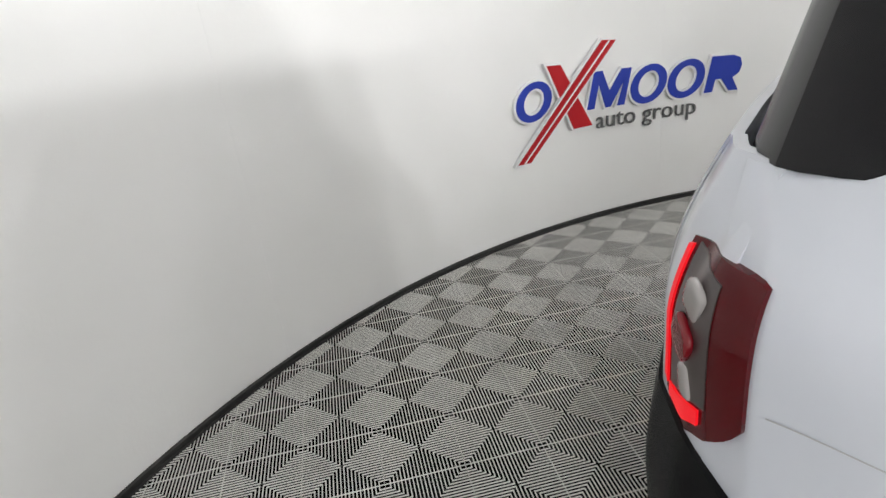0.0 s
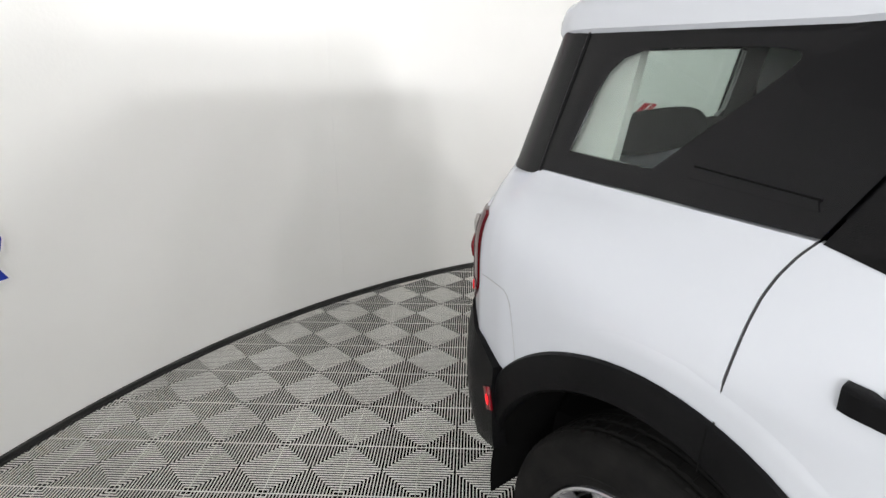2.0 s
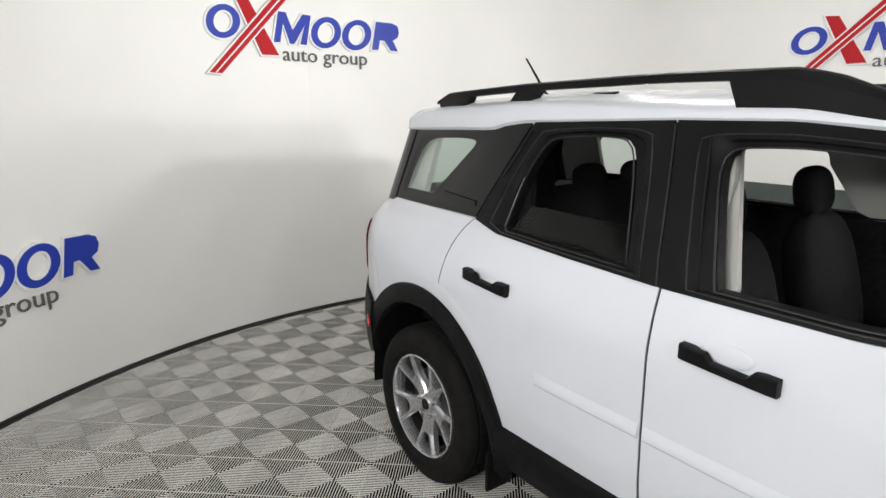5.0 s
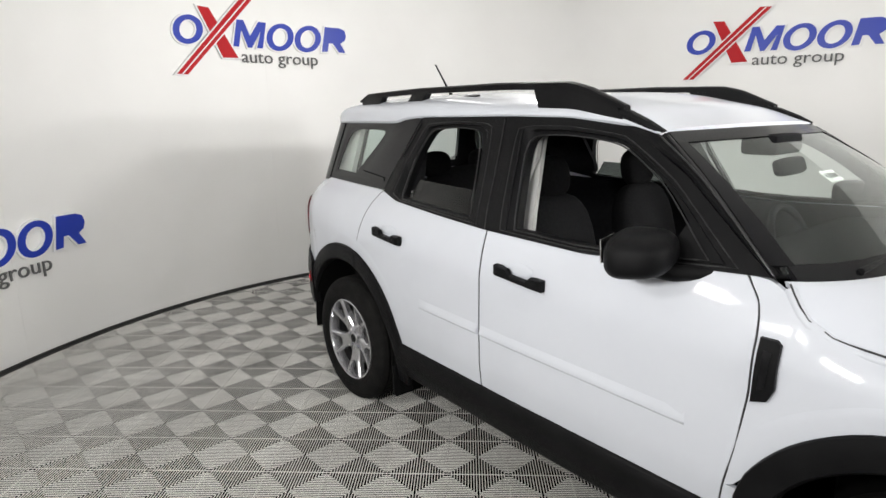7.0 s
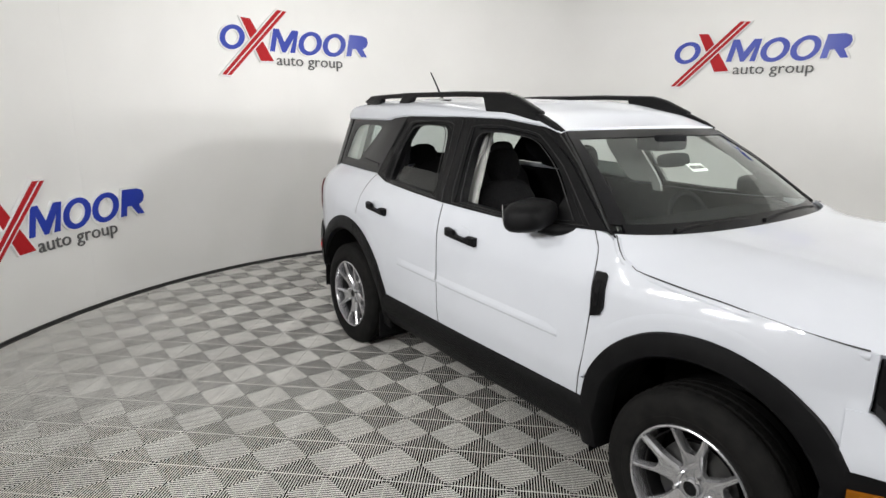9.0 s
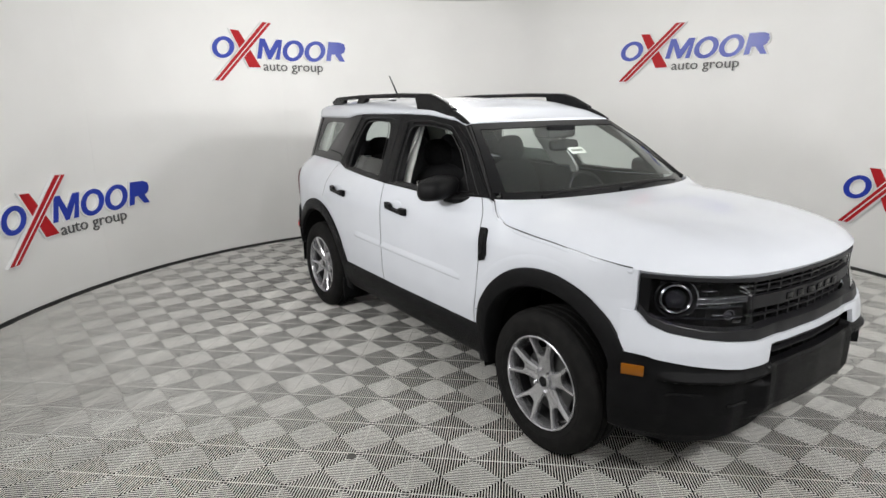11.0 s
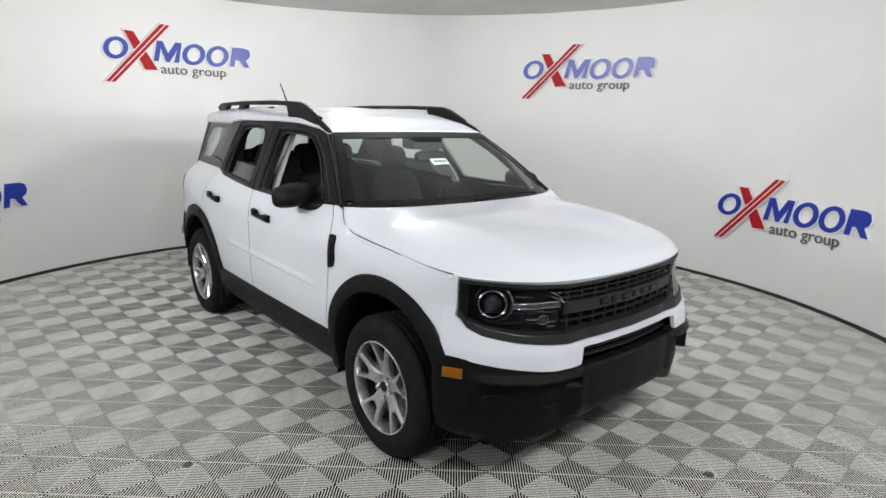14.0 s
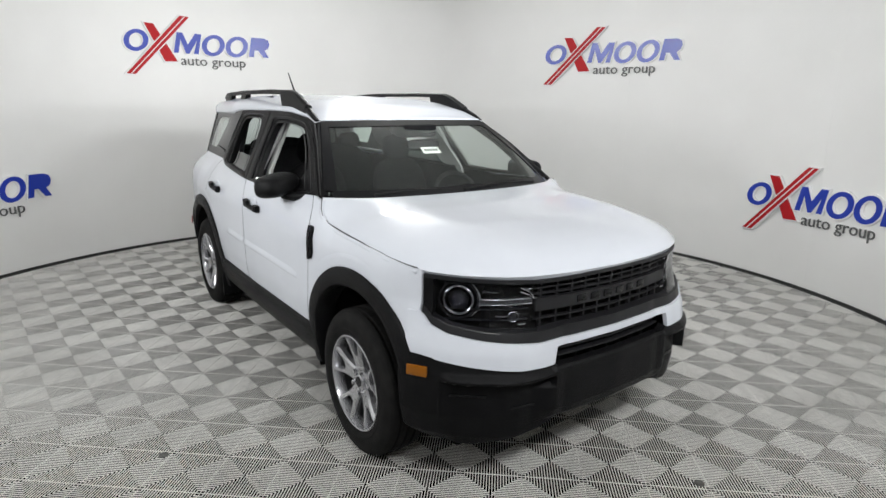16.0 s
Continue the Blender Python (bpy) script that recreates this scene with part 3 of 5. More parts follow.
ARCH_R, REAR_ARCH = 0.552, REAR_X + 0.02
seam_x = lambda z: lerp(z, [0.82, 0.90, 0.97, 1.03, 1.09, 1.13, 1.165, 1.20, 1.225], [-1.168, -1.164, -1.160, -1.156, -1.153, -1.149, -1.140, -1.124, -1.105])
for s in SIDES:
    lo = lambda x: max(arch(x, REAR_ARCH, ARCH_R), lerp(x, [-1.97, -1.87, -1.78, -1.70], [0.808, 0.770, 0.742, 0.72]))
    warp = lambda x, z: x + (seam_x(z) + 1.175) * max(0.0, 1 - (-1.178 - x) / 0.25)
    part("rear_quarter_panel", side_panel(span(-1.945, -1.80, 16) + span(-1.78, -1.178, 26), lo, belt, s, nz=24, warp=warp), PAINT, car)
    lo = lambda x: max(arch(x, REAR_ARCH, ARCH_R), 0.508)
    warp = lambda x, z: x + (seam_x(z) + 1.175) * max(0.0, 1 - (x + 1.172) / 0.25)
    door = part("rear_door", side_panel(span(-1.172, -0.195, 40), lo, belt, s, nz=24, warp=warp), PAINT, car)
    edge_x = lambda z: lerp(z, [0.47, 0.585, 0.733, 0.884, 1.05, 1.098, 1.134, 1.187], [0.806, 0.82, 0.846, 0.863, 0.862, 0.855, 0.844, 0.80])
    lo = lambda x: lerp(x, [-0.2, 0.80], [0.51, 0.487])
    warp = lambda x, z: -0.187 + (x + 0.187) * (edge_x(z) + 0.187) / 1.053
    fdoor = part("front_door", side_panel(span(-0.187, 0.866, 36), lo, lambda x: min(belt(x), 1.187), s, nz=24, warp=warp), PAINT, car)
    fhi = lambda x: lerp(x, [0.872, 0.905, 0.935, 0.98, 1.04, 1.09, 1.44, 1.79], [1.190, 1.185, 1.15, 1.108, 1.076, 1.066, 1.045, 1.012])
    flo = lambda x: max(arch(x, FRONT_X, lerp(x, [0.87, 0.975, 1.13], [0.505, 0.535, 0.552])), 0.59 if x < 1.2 else 0, lerp(x, [1.7, 1.79], [0.655, 0.655]) if x > 1.3 else 0)
    warp = lambda x, z: x + (edge_x(z) - 0.866) * max(0.0, 1 - (x - 0.872) / 0.09)
    fender = part("front_fender", side_panel(span(0.872, 1.785, 60), flo, lambda x: max(fhi(x), flo(x) + 0.002), s, nz=24, warp=warp), PAINT, car)
    warp = lambda x, z: edge_x(z) + 0.006 + x * (0.885 - edge_x(z))
    part("fender_edge", side_panel(span(0, 1, 6), lambda x: 0.488, lambda x: 0.593, s, nz=5, warp=warp), PAINT, fender)
    # panel gaps as thin grey tubes, their shade put into the colour
    for pts, owner in (([(edge_x(z) + 0.003, z) for z in span(0.49, 1.186, 24)], fdoor), ([(-0.191, z) for z in span(0.512, 1.164, 16)], door),
                       ([(seam_x(z), z) for z in span(0.870, 1.222, 28)], door)):
        bm = bmesh.new()
        tube(bm, [(x, s * (half(x, z) - 0.0015), z) for x, z in pts], 0.0019, 6)
        part("gap_shade", bm, GAP, owner)
    # pressed crease along the doors
    for nm, a, b, p in (("crease", -0.607, -0.2, door), ("crease", -0.183, 0.70, fdoor)):
        zc = lambda x: lerp(x, [-0.607, 0.70], [0.745, 0.728])
        bm = bmesh.new()
        rows = []
        for x in span(a, b, 14):
            e = min(1.0, (x + 0.607) / 0.06 + 0.05, (0.70 - x) / 0.06 + 0.05)
            rows.append([bm.verts.new((x, s * (half(x, zc(x) + dz) + d * e), zc(x) + dz)) for dz, d in ((0.045, -0.001), (0.020, 0.004), (0.004, 0.0075), (0.0, 0.0065), (-0.007, -0.001))])
        grid_faces(bm, rows)
        part(nm, bm, PAINT, p)
    # door handles, black bars over painted finger cups
    for x0, x1, zz, p in ((-0.988, -0.748, 1.04, door), (-0.088, 0.152, 1.03, fdoor)):
        cup = bmesh.new()
        blob(cup, pose((x0 + x1) / 2 - 0.01, s * (half((x0 + x1) / 2, zz + 0.022) + 0.001), zz + 0.022, s * 8), 0.066, 0.005, 0.027, 2.2)
        part("handle_cup", cup, PAINT, p, "white painted finger cup")
        bm = bmesh.new()
        o, i = [], []
        for x in span(x0, x1, 14):
            f = (x - x0) / (x1 - x0)
            top = 0.020 if (f < 0.3 or f > 0.72) else 0.002
            zz2 = zz - 0.016 * (f - 0.5)
            yb = half(x, zz2)
            e = 0.010 if 0.05 < f < 0.95 else 0.004
            o.append([(x, s * (yb + 0.024 + (e if k in (1, 2) else 0)), zz2 + zq) for k, zq in enumerate((-0.022, -0.018, top - 0.004, top))])
            i.append([(x, s * (yb + 0.002 if f < 0.2 or f > 0.8 else yb + 0.012), zz2 + zq) for zq in (-0.022, -0.018, top - 0.004, top)])
        slab(bm, o, i)
        part("door_handle", bm, TRIM, p, "matt black door handle")
    # black cladding round the wheel arches and along the sill
    for cx, a0, a1 in ((REAR_ARCH, -8, 170), (FRONT_X, 24, 188)):
        bm = bmesh.new()
        rows = []
        for a in span(a0, a1, 40):
            ca, sa = math.cos(radians(a)), math.sin(radians(a))
            row = []
            shrink = lerp(a, [112, 131, 147, 158, 175, 188], [1, 0.985, 0.962, 0.925, 0.90, 0.89]) * lerp(a, [24, 48], [0.965, 1.0]) if cx > 0 else 1.0
            for r, d in ((0.552, -0.012), (0.563, 0.003), (0.559, 0.013), (0.54, 0.017), (0.50, 0.020), (0.478, 0.016), (0.468, 0.002), (0.466, -0.09)):
                x, z = cx + r * shrink * ca, 0.36 + r * shrink * sa
                row.append(bm.verts.new((x, s * (half(x, z) + d), z)))
            rows.append(row)
        grid_faces(bm, rows)
        clad = part("arch_cladding", bm, TRIM, car, "matt black wheel arch cladding")
        if cx < 0:
            bm = bmesh.new()
            tube(bm, [(-1.166 - 0.006 * f, s * (half(-1.17, 0.84) + 0.0195), 0.895 - 0.095 * f) for f in span(0, 1, 4)], 0.0016, 6)
            part("split_line", bm, DARK, clad)
        bm = bmesh.new()
        rows = []
        for a in (span(28, 118, 30) if cx < 0 else span(58, 150, 30)):
            e = min(1.0, (a - (28 if cx < 0 else 58)) / 30, ((118 if cx < 0 else 150) - a) / 25)
            rows.append([bm.verts.new((cx + r * math.cos(radians(a)), s * (half(cx + r * math.cos(radians(a)), 0.36 + r * math.sin(radians(a))) + d * e - 0.0012), 0.36 + r * math.sin(radians(a)))) for r, d in ((0.565, 0.002), (0.60, 0.0032), (0.613, 0.0032), (0.626, 0.001), (0.64, 0.0))])
        grid_faces(bm, rows)
        part("arch_flange", bm, PAINT, car)
        # dark liner inside the arch
        bm = bmesh.new()
        rows = [[bm.verts.new((cx + 0.465 * math.cos(radians(a)), s * yy, 0.36 + 0.465 * math.sin(radians(a)))) for a in (span(-25, 187, 36) if cx < 0 else span(22, 192, 36))] for yy in (0.86, 0.60)]
        grid_faces(bm, rows)
        part("arch_liner", bm, DARK, car)
    bm = bmesh.new()
    rows = []
    for x in span(-0.83, 0.905, 30):
        rows.append([bm.verts.new((x, s * (half(x, z) + d), z)) for z, d in ((0.512, -0.02), (0.508, 0.004), (0.498, 0.014), (0.45, 0.022), (0.40, 0.020), (0.34, 0.012), (0.312, -0.01), (0.305, -0.12))])
    grid_faces(bm, rows)
    part("sill_cladding", bm, TRIM, car, "matt black sill cladding")
    bm = bmesh.new()
    box(bm, -0.86, -0.845, -0.06, 0.06, 0.20, 0.36, pose(0, s * 0.84, 0), 0.004)
    part("mud_flap", bm, TRIM, car)
    # vent plate behind the front wheel arch
    bm = side_patch([(0.876, 0.872), (0.915, 0.885), (0.930, 0.92), (0.930, 1.04), (0.918, 1.05), (0.878, 1.05)], s, 0.012, 0.014)
    vent = part("fender_vent", bm, TRIM, car, "black plastic vent plate")
    bm = side_patch([(0.890, 0.91), (0.908, 0.92), (0.914, 1.02), (0.892, 1.02)], s, 0.0145, 0.003)
    part("slot", bm, GLOSS, vent)

    # upper side: black quarter glass, door frames and pillars
    q_out = [(-1.775, 1.238), (-1.105, 1.228), (-0.912, 1.598), (-1.06, 1.588), (-1.11, 1.573), (-1.728, 1.569)]
    q_in = [(-1.70, 1.29), (-1.46, 1.285), (-1.225, 1.50), (-1.225, 1.522), (-1.30, 1.530), (-1.640, 1.526)]
    quarter = part("quarter_window", side_frame(q_out, q_in, s, 0.0, 0.012, 5, 0.002), GLOSS, car, "gloss black rear quarter window surround")
    pane = part("pane", side_patch([(x, z) for x, z in q_in], s, -0.003, 0.004), GLASS, quarter, "lightly tinted glass")
    pane.visible_shadow = False
    bm = side_patch([(-1.375, 1.285), (-1.12, 1.270), (-1.125, 1.288), (-1.36, 1.306)], s, 0.004, 0.004)
    slot_ = part("vent_slot", bm, GLOSS, quarter)
    bm = bmesh.new()
    tube(bm, [(x, s * (half(x, z) + 0.0045), z) for x, z in ((-1.36, 1.307), (-1.24, 1.298), (-1.122, 1.289))], 0.0022, 6)
    part("slot_edge", bm, DARK, slot_)
    # rear door frame, with the pane half let down
    d_out = [(-1.098, 1.222), (-0.93, 1.192), (-0.55, 1.176), (-0.205, 1.166), (-0.338, 1.604), (-0.62, 1.606), (-0.90, 1.598), (-1.0, 1.41)]
    d_in = [(-0.905, 1.222), (-0.885, 1.208), (-0.60, 1.198), (-0.318, 1.192), (-0.445, 1.545), (-0.62, 1.552), (-0.805, 1.540), (-0.875, 1.40)]
    fr = rear_fr = part("rear_door_frame", side_frame(d_out, d_in, s, 0.003, 0.05, 6), TRIM, car, "black rear door window frame")
    p_ = part("pane", side_patch([(-0.90, 1.20), (-0.60, 1.18), (-0.315, 1.17), (-0.355, 1.292), (-0.82, 1.302)], s, -0.028, 0.004), GLASS_DARK, fr, "half lowered tinted glass")
    p_.visible_shadow = False
    groove_line(d_out, d_in, 0.52, s, fr)
    bm = bmesh.new()
    tube(bm, [(-0.985, s * (half(-0.985, 1.40) + 0.005), 1.40), (-0.90, s * (half(-0.90, 1.565) + 0.005), 1.565)], 0.004)
    part("seal", bm, GLOSS, fr)
    # front door frame, its pane let down
    d_out = [(-0.198, 1.166), (0.25, 1.160), (0.60, 1.176), (0.86, 1.192), (0.53, 1.425), (0.26, 1.568), (-0.02, 1.600), (-0.331, 1.604)]
    d_in = [(-0.045, 1.188), (0.25, 1.182), (0.52, 1.190), (0.69, 1.206), (0.475, 1.395), (0.265, 1.512), (0.03, 1.535), (-0.175, 1.528)]
    fr = part("front_door_frame", side_frame(d_out, d_in, s, 0.003, 0.05, 6), TRIM, car, "black front door window frame")
    groove_line(d_out, d_in, 0.52, s, fr)
    bm = bmesh.new()
    tube(bm, [(x, s * (half(x, z) + 0.004), z) for x, z in ((-0.09, 1.18), (-0.15, 1.36), (-0.21, 1.55))], 0.005)
    part("seal", bm, GLOSS, fr)
    bm = side_patch([(0.56, 1.195), (0.78, 1.20), (0.60, 1.34)], s, -0.004, 0.01, 4, 3)
    part("corner_plate", bm, TRIM, fr)
    for loop, owner in ((d_in, fr), ([(-0.905, 1.222), (-0.885, 1.208), (-0.60, 1.198), (-0.318, 1.192), (-0.445, 1.545), (-0.62, 1.552), (-0.805, 1.540), (-0.875, 1.40)], rear_fr), ([(-0.203, 1.17), (-0.333, 1.59)], rear_fr)):
        bm = bmesh.new()
        pts = soften(resample(loop, 6), 3) if len(loop) > 2 else []
        pts += pts[:1]
        tube(bm, [(x, s * (half(x, z) + 0.004), z) for x, z in (pts if len(loop) > 2 else [(loop[0][0] + (loop[1][0] - loop[0][0]) * f, loop[0][1] + (loop[1][1] - loop[0][1]) * f) for f in span(0, 1, 6)])], 0.0026, 6)
        part("window_seal", bm, SEAL, owner, "satin grey window seal")
    # D-pillar corner beside the rear screen
    bm = bmesh.new()
    flank, back = [], []
    rear_edge = bmesh.new()
    for f in span(0, 1, 8):
        z = 1.222 + 0.352 * f
        xa = -1.782 + 0.054 * f
        p0, p1, p2 = Vector((xa, half(xa, z))), Vector((-1.905 + 0.08 * f, 0.672 - 0.087 * f)), Vector((-1.952 + 0.092 * f, 0.57 - 0.07 * f))
        flank.append([bm.verts.new((q.x, s * q.y, z)) for q in (p0, p0.lerp(p1, 0.35) + Vector((-0.006, 0.008)), p0.lerp(p1, 0.7) + Vector((-0.008, 0.008)), p1)])
        back.append([rear_edge.verts.new((q.x, s * q.y, z)) for q in (p1, p1.lerp(p2, 0.5) + Vector((-0.008, 0.004)), p2)])
    grid_faces(bm, flank)
    grid_faces(rear_edge, back)
    pillar = part("rear_pillar", bm, GLOSS, car, "gloss black corner pillar")
    part("rear_edge", rear_edge, GLOSS, pillar, "gloss black edge beside the rear screen")
    bm = bmesh.new()
    tube(bm, [(xa, s * (half(xa, z) + 0.001), z) for xa, z in ((-1.779, 1.232), (-1.754, 1.40), (-1.729, 1.562))], 0.0042, 6)
    part("seal", bm, TRIM, pillar)
    # A-pillar
    bm = bmesh.new()
    rows = []
    for f in span(0, 1, 12):
        a = Vector((0.877 - 0.477 * f, s * (0.80 - 0.205 * f), 1.168 + 0.377 * f + 0.02 * math.sin(math.pi * f)))
        x2, z2 = lerp(f, [0, 0.55, 1], [0.865, 0.515, 0.235]), lerp(f, [0, 0.55, 1], [1.19, 1.44, 1.575])
        b = Vector((x2, s * (half(x2, z2) + 0.002), z2))
        m1 = a.lerp(b, 0.33) + Vector((0.004, s * 0.012, 0.006))
        m2 = a.lerp(b, 0.70) + Vector((0.002, s * 0.012, 0.005))
        rows.append([bm.verts.new(p) for p in (a, m1, m2, b)])
    grid_faces(bm, rows)
    a_pillar = part("a_pillar", bm, TRIM, car, "black windscreen pillar")
    bm = bmesh.new()
    tube(bm, [(0.868 - 0.477 * f, s * (0.808 - 0.205 * f), 1.172 + 0.377 * f + 0.02 * math.sin(math.pi * f)) for f in span(0.05, 0.97, 10)], 0.005, 6)
    part("seal", bm, SEAL, a_pillar)
    bm = bmesh.new()
    ridge = []
    for f in span(0.03, 0.97, 12):
        a = Vector((0.877 - 0.477 * f, s * (0.80 - 0.205 * f), 1.168 + 0.377 * f + 0.02 * math.sin(math.pi * f)))
        x2, z2 = lerp(f, [0, 0.55, 1], [0.865, 0.515, 0.235]), lerp(f, [0, 0.55, 1], [1.19, 1.44, 1.575])
        ridge.append(a.lerp(Vector((x2, s * (half(x2, z2) + 0.002), z2)), 0.33) + Vector((0.004, s * 0.012, 0.006)))
    tube(bm, ridge, 0.0035, 6)
    part("ridge", bm, SEAL, a_pillar)
    # roof rail on three feet
    rail = new("roof_rail")
    rail.parent = car
    top = lambda x: 0.003 + lerp(x, [-1.62, -1.52, -1.0, -0.4, -0.03, 0.06, 0.23], [1.690, 1.721, 1.736, 1.738, 1.729, 1.710, 1.638])
    low = lambda x: 0.003 + lerp(x, [-1.62, -1.52, -1.0, -0.4, -0.03, 0.06, 0.23], [1.674, 1.696, 1.708, 1.708, 1.699, 1.676, 1.622])
    bm = bmesh.new()
    rows = []
    for x in span(-1.62, 0.23, 36):
        yc = lerp(x, [-1.62, -1.4, -0.6, 0.0, 0.20], [0.548, 0.572, 0.590, 0.590, 0.592])
        rows.append([bm.verts.new((x, s * (yc + dy), z)) for dy, z in ((0.020, low(x)), (0.022, top(x) - 0.006), (0.014, top(x)), (-0.012, top(x)), (-0.02, top(x) - 0.006), (-0.02, low(x)))])
    grid_faces(bm, [list(r) for r in zip(*rows)] + [list(zip(*rows))[0]])
    bm.faces.new(rows[0])
    bm.faces.new(rows[-1])
    part("bar", bm, TRIM, rail)
    for xa, xb, xc, xd in ((-1.60, -1.34, -1.59, -1.37), (-1.05, -0.92, -1.09, -0.97), (-0.20, 0.20, -0.17, 0.23)):
        bm = bmesh.new()
        o, i = [], []
        for f in span(0, 1, 6):
            xt, xl = xa + (xb - xa) * f, xc + (xd - xc) * f
            yc = lerp(xt, [-1.62, -1.4, -0.6, 0.0, 0.20], [0.548, 0.572, 0.590, 0.590, 0.592])
            zb = roof_z(xl, (yc + 0.018) / (half(xl, roof_edge(xl)) + 0.012)) - 0.005
            o.append([(xl, s * (yc + 0.021), zb), (xt, s * (yc + 0.019), low(xt) + 0.004)])
            i.append([(xl, s * (yc - 0.018), zb), (xt, s * (yc - 0.016), low(xt) + 0.004)])
        slab(bm, o, i)
        part("foot", bm, TRIM, rail)
    tagged(rail, "matt black raised roof rail")
    bm = bmesh.new()
    tube(bm, [(0.17, s * 0.587, 1.622), (0.25, s * 0.597, 1.604), (0.33, s * 0.604, 1.572), (0.385, s * 0.606, 1.545)], [0.02, 0.02, 0.019, 0.017])
    part("roof_moulding", bm, TRIM, car)
    # wing mirror
    mir = new("wing_mirror")
    mir.parent = car
    bm = bmesh.new()
    blob(bm, Matrix.Identity(4), 0.098, 0.118, 0.067, 3.0, 32, 18)
    # the back is cut flat for the glass, the front draws in towards its tip and its underside
    for v in bm.verts:
        f = (v.co.x + 0.098) / 0.196
        v.co.y *= 1.06 - 0.16 * f
        v.co.z = v.co.z * (1.04 - 0.14 * f) + (0.006 if v.co.z < 0 else 0.0) * f
        v.co.z -= 0.010 * (s * v.co.y) / 0.1
    bmesh.ops.transform(bm, matrix=pose(0.533, s * 0.917, 1.214, 0, -4, s * -16), verts=bm.verts)
    part("mirror_housing", bm, TRIM, mir)
    bm = bmesh.new()
    tube(bm, [(0.565, s * 0.900, 1.168), (0.61, s * 0.868, 1.160), (0.67, s * 0.835, 1.166), (0.72, s * 0.815, 1.178)], [0.026, 0.026, 0.022, 0.016], 12)
    part("mirror_arm", bm, TRIM, mir)
    bm = bmesh.new()
    box(bm, -0.002, 0.002, -0.058, 0.058, -0.036, 0.036, pose(0.4365, s * 0.951, 1.218, 0, -4, s * -16), 0.001)
    part("mirror_glass", bm, MIRROR, mir, "mirror glass")
    bm = bmesh.new()
    tube(bm, [(0.532, s * 1.012, 1.206), (0.574, s * 0.998, 1.207), (0.612, s * 0.965, 1.208), (0.6225, s * 0.915, 1.210), (0.612, s * 0.852, 1.212)], 0.0035)
    part("seam", bm, SEAL, mir)
    tagged(mir, "matt black wing mirror")

# ---- roof, hood, windscreen ----
bm = bmesh.new()
vs_ = [math.sin(math.pi / 2 * k / 16) for k in range(-16, 17)]
outer, inner = [], []
for x in span(-1.882, 0.385, 44):
    hw = half(x, roof_edge(x)) + 0.012 - 0.12 * max(0.0, (-x - 1.78) / 0.15) ** 2
    ex = lambda v: x + (0.045 * (1 - v * v) if x > 0.36 else 0.0)
    outer.append([(ex(v), v * hw, roof_z(x, v)) for v in vs_])
    inner.append([(ex(v), v * (hw - 0.02), roof_z(x, v) - 0.025) for v in vs_])
slab(bm, outer, inner)
part("roof", bm, PAINT, car, "white painted roof")
bm = bmesh.new()
tube(bm, [(-1.455, 0.0, 1.698), (-1.475, 0.0, 1.735)], [0.022, 0.008])
tube(bm, [(-1.47, 0.0, 1.725), (-1.622, 0.0, 1.912)], [0.0075, 0.0045])
part("antenna", bm, TRIM, car, "short black whip antenna")
bm = bmesh.new()
box(bm, -0.05, 0.05, -0.012, 0.012, 0, 0.014, pose(-0.70, -0.50, 1.684, 14), 0.004)
part("rail_cap", bm, TRIM, car)

FRONT_BY_Y = [(abs(y), x) for x, y, _, _ in FRONT if y <= 0][::-1]
front_x = lambda y: float(np.interp(abs(y), [p[0] for p in FRONT_BY_Y], [p[1] for p in FRONT_BY_Y]))
bm = bmesh.new()
outer, inner = [], []


def hood_edge(si):
    x = 0.89 + 0.91 * si
    return half(x, fhi(x)) - 0.005, fhi(x) + 0.001


for si in [0, 0.012, 0.03, 0.06] + span(0.1, 0.9, 20) + [0.93, 0.955, 0.975, 0.99, 1.0]:
    o, i_ = [], []
    W, ze = hood_edge(si)
    zc = lerp(si, [0, 0.3, 0.6, 0.8, 0.9, 0.96, 1], [1.184, 1.172, 1.142, 1.108, 1.080, 1.048, 1.0])
    for v in vs_:
        y = v * W
        x0, xf = 1.09 - 0.10 * v * v - 0.10 * v ** 6, front_x(y) + 0.006
        z = ze + (zc - ze) * max(0.0, 1 - abs(v) ** 3.4) ** 0.62
        z += 0.012 * math.exp(-((abs(v) - 0.62) / 0.10) ** 2) * math.sin(math.pi * min(1, si)) if abs(v) < 0.9 else 0
        o.append((x0 + si * (xf - x0), y, z))
        i_.append((x0 + si * (xf - x0) - (0.01 if si > 0.95 else 0), y * 0.985, z - 0.018))
    outer.append(o)
    inner.append(i_)
slab(bm, outer, inner)
hood = part("hood", bm, PAINT, car, "white painted hood")
for s in SIDES:
    # hood gap, its shade drawn as a grey tube
    bm = bmesh.new()
    line = []
    for si in [0.02, 0.04, 0.07] + span(0.1, 0.97, 24):
        W, ze = hood_edge(si)
        line.append((0.89 + si * (front_x(W) + 0.006 - 0.89), s * (W + 0.005), ze + 0.0035))
    tube(bm, line, 0.0027, 6)
    part("gap_shade", bm, GAP, hood)
    bm = bmesh.new()
    tube(bm, [(x, y - s * 0.006, z - 0.0165) for x, y, z in line], 0.0155, 10)
    part("hood_ledge", bm, PAINT, hood)

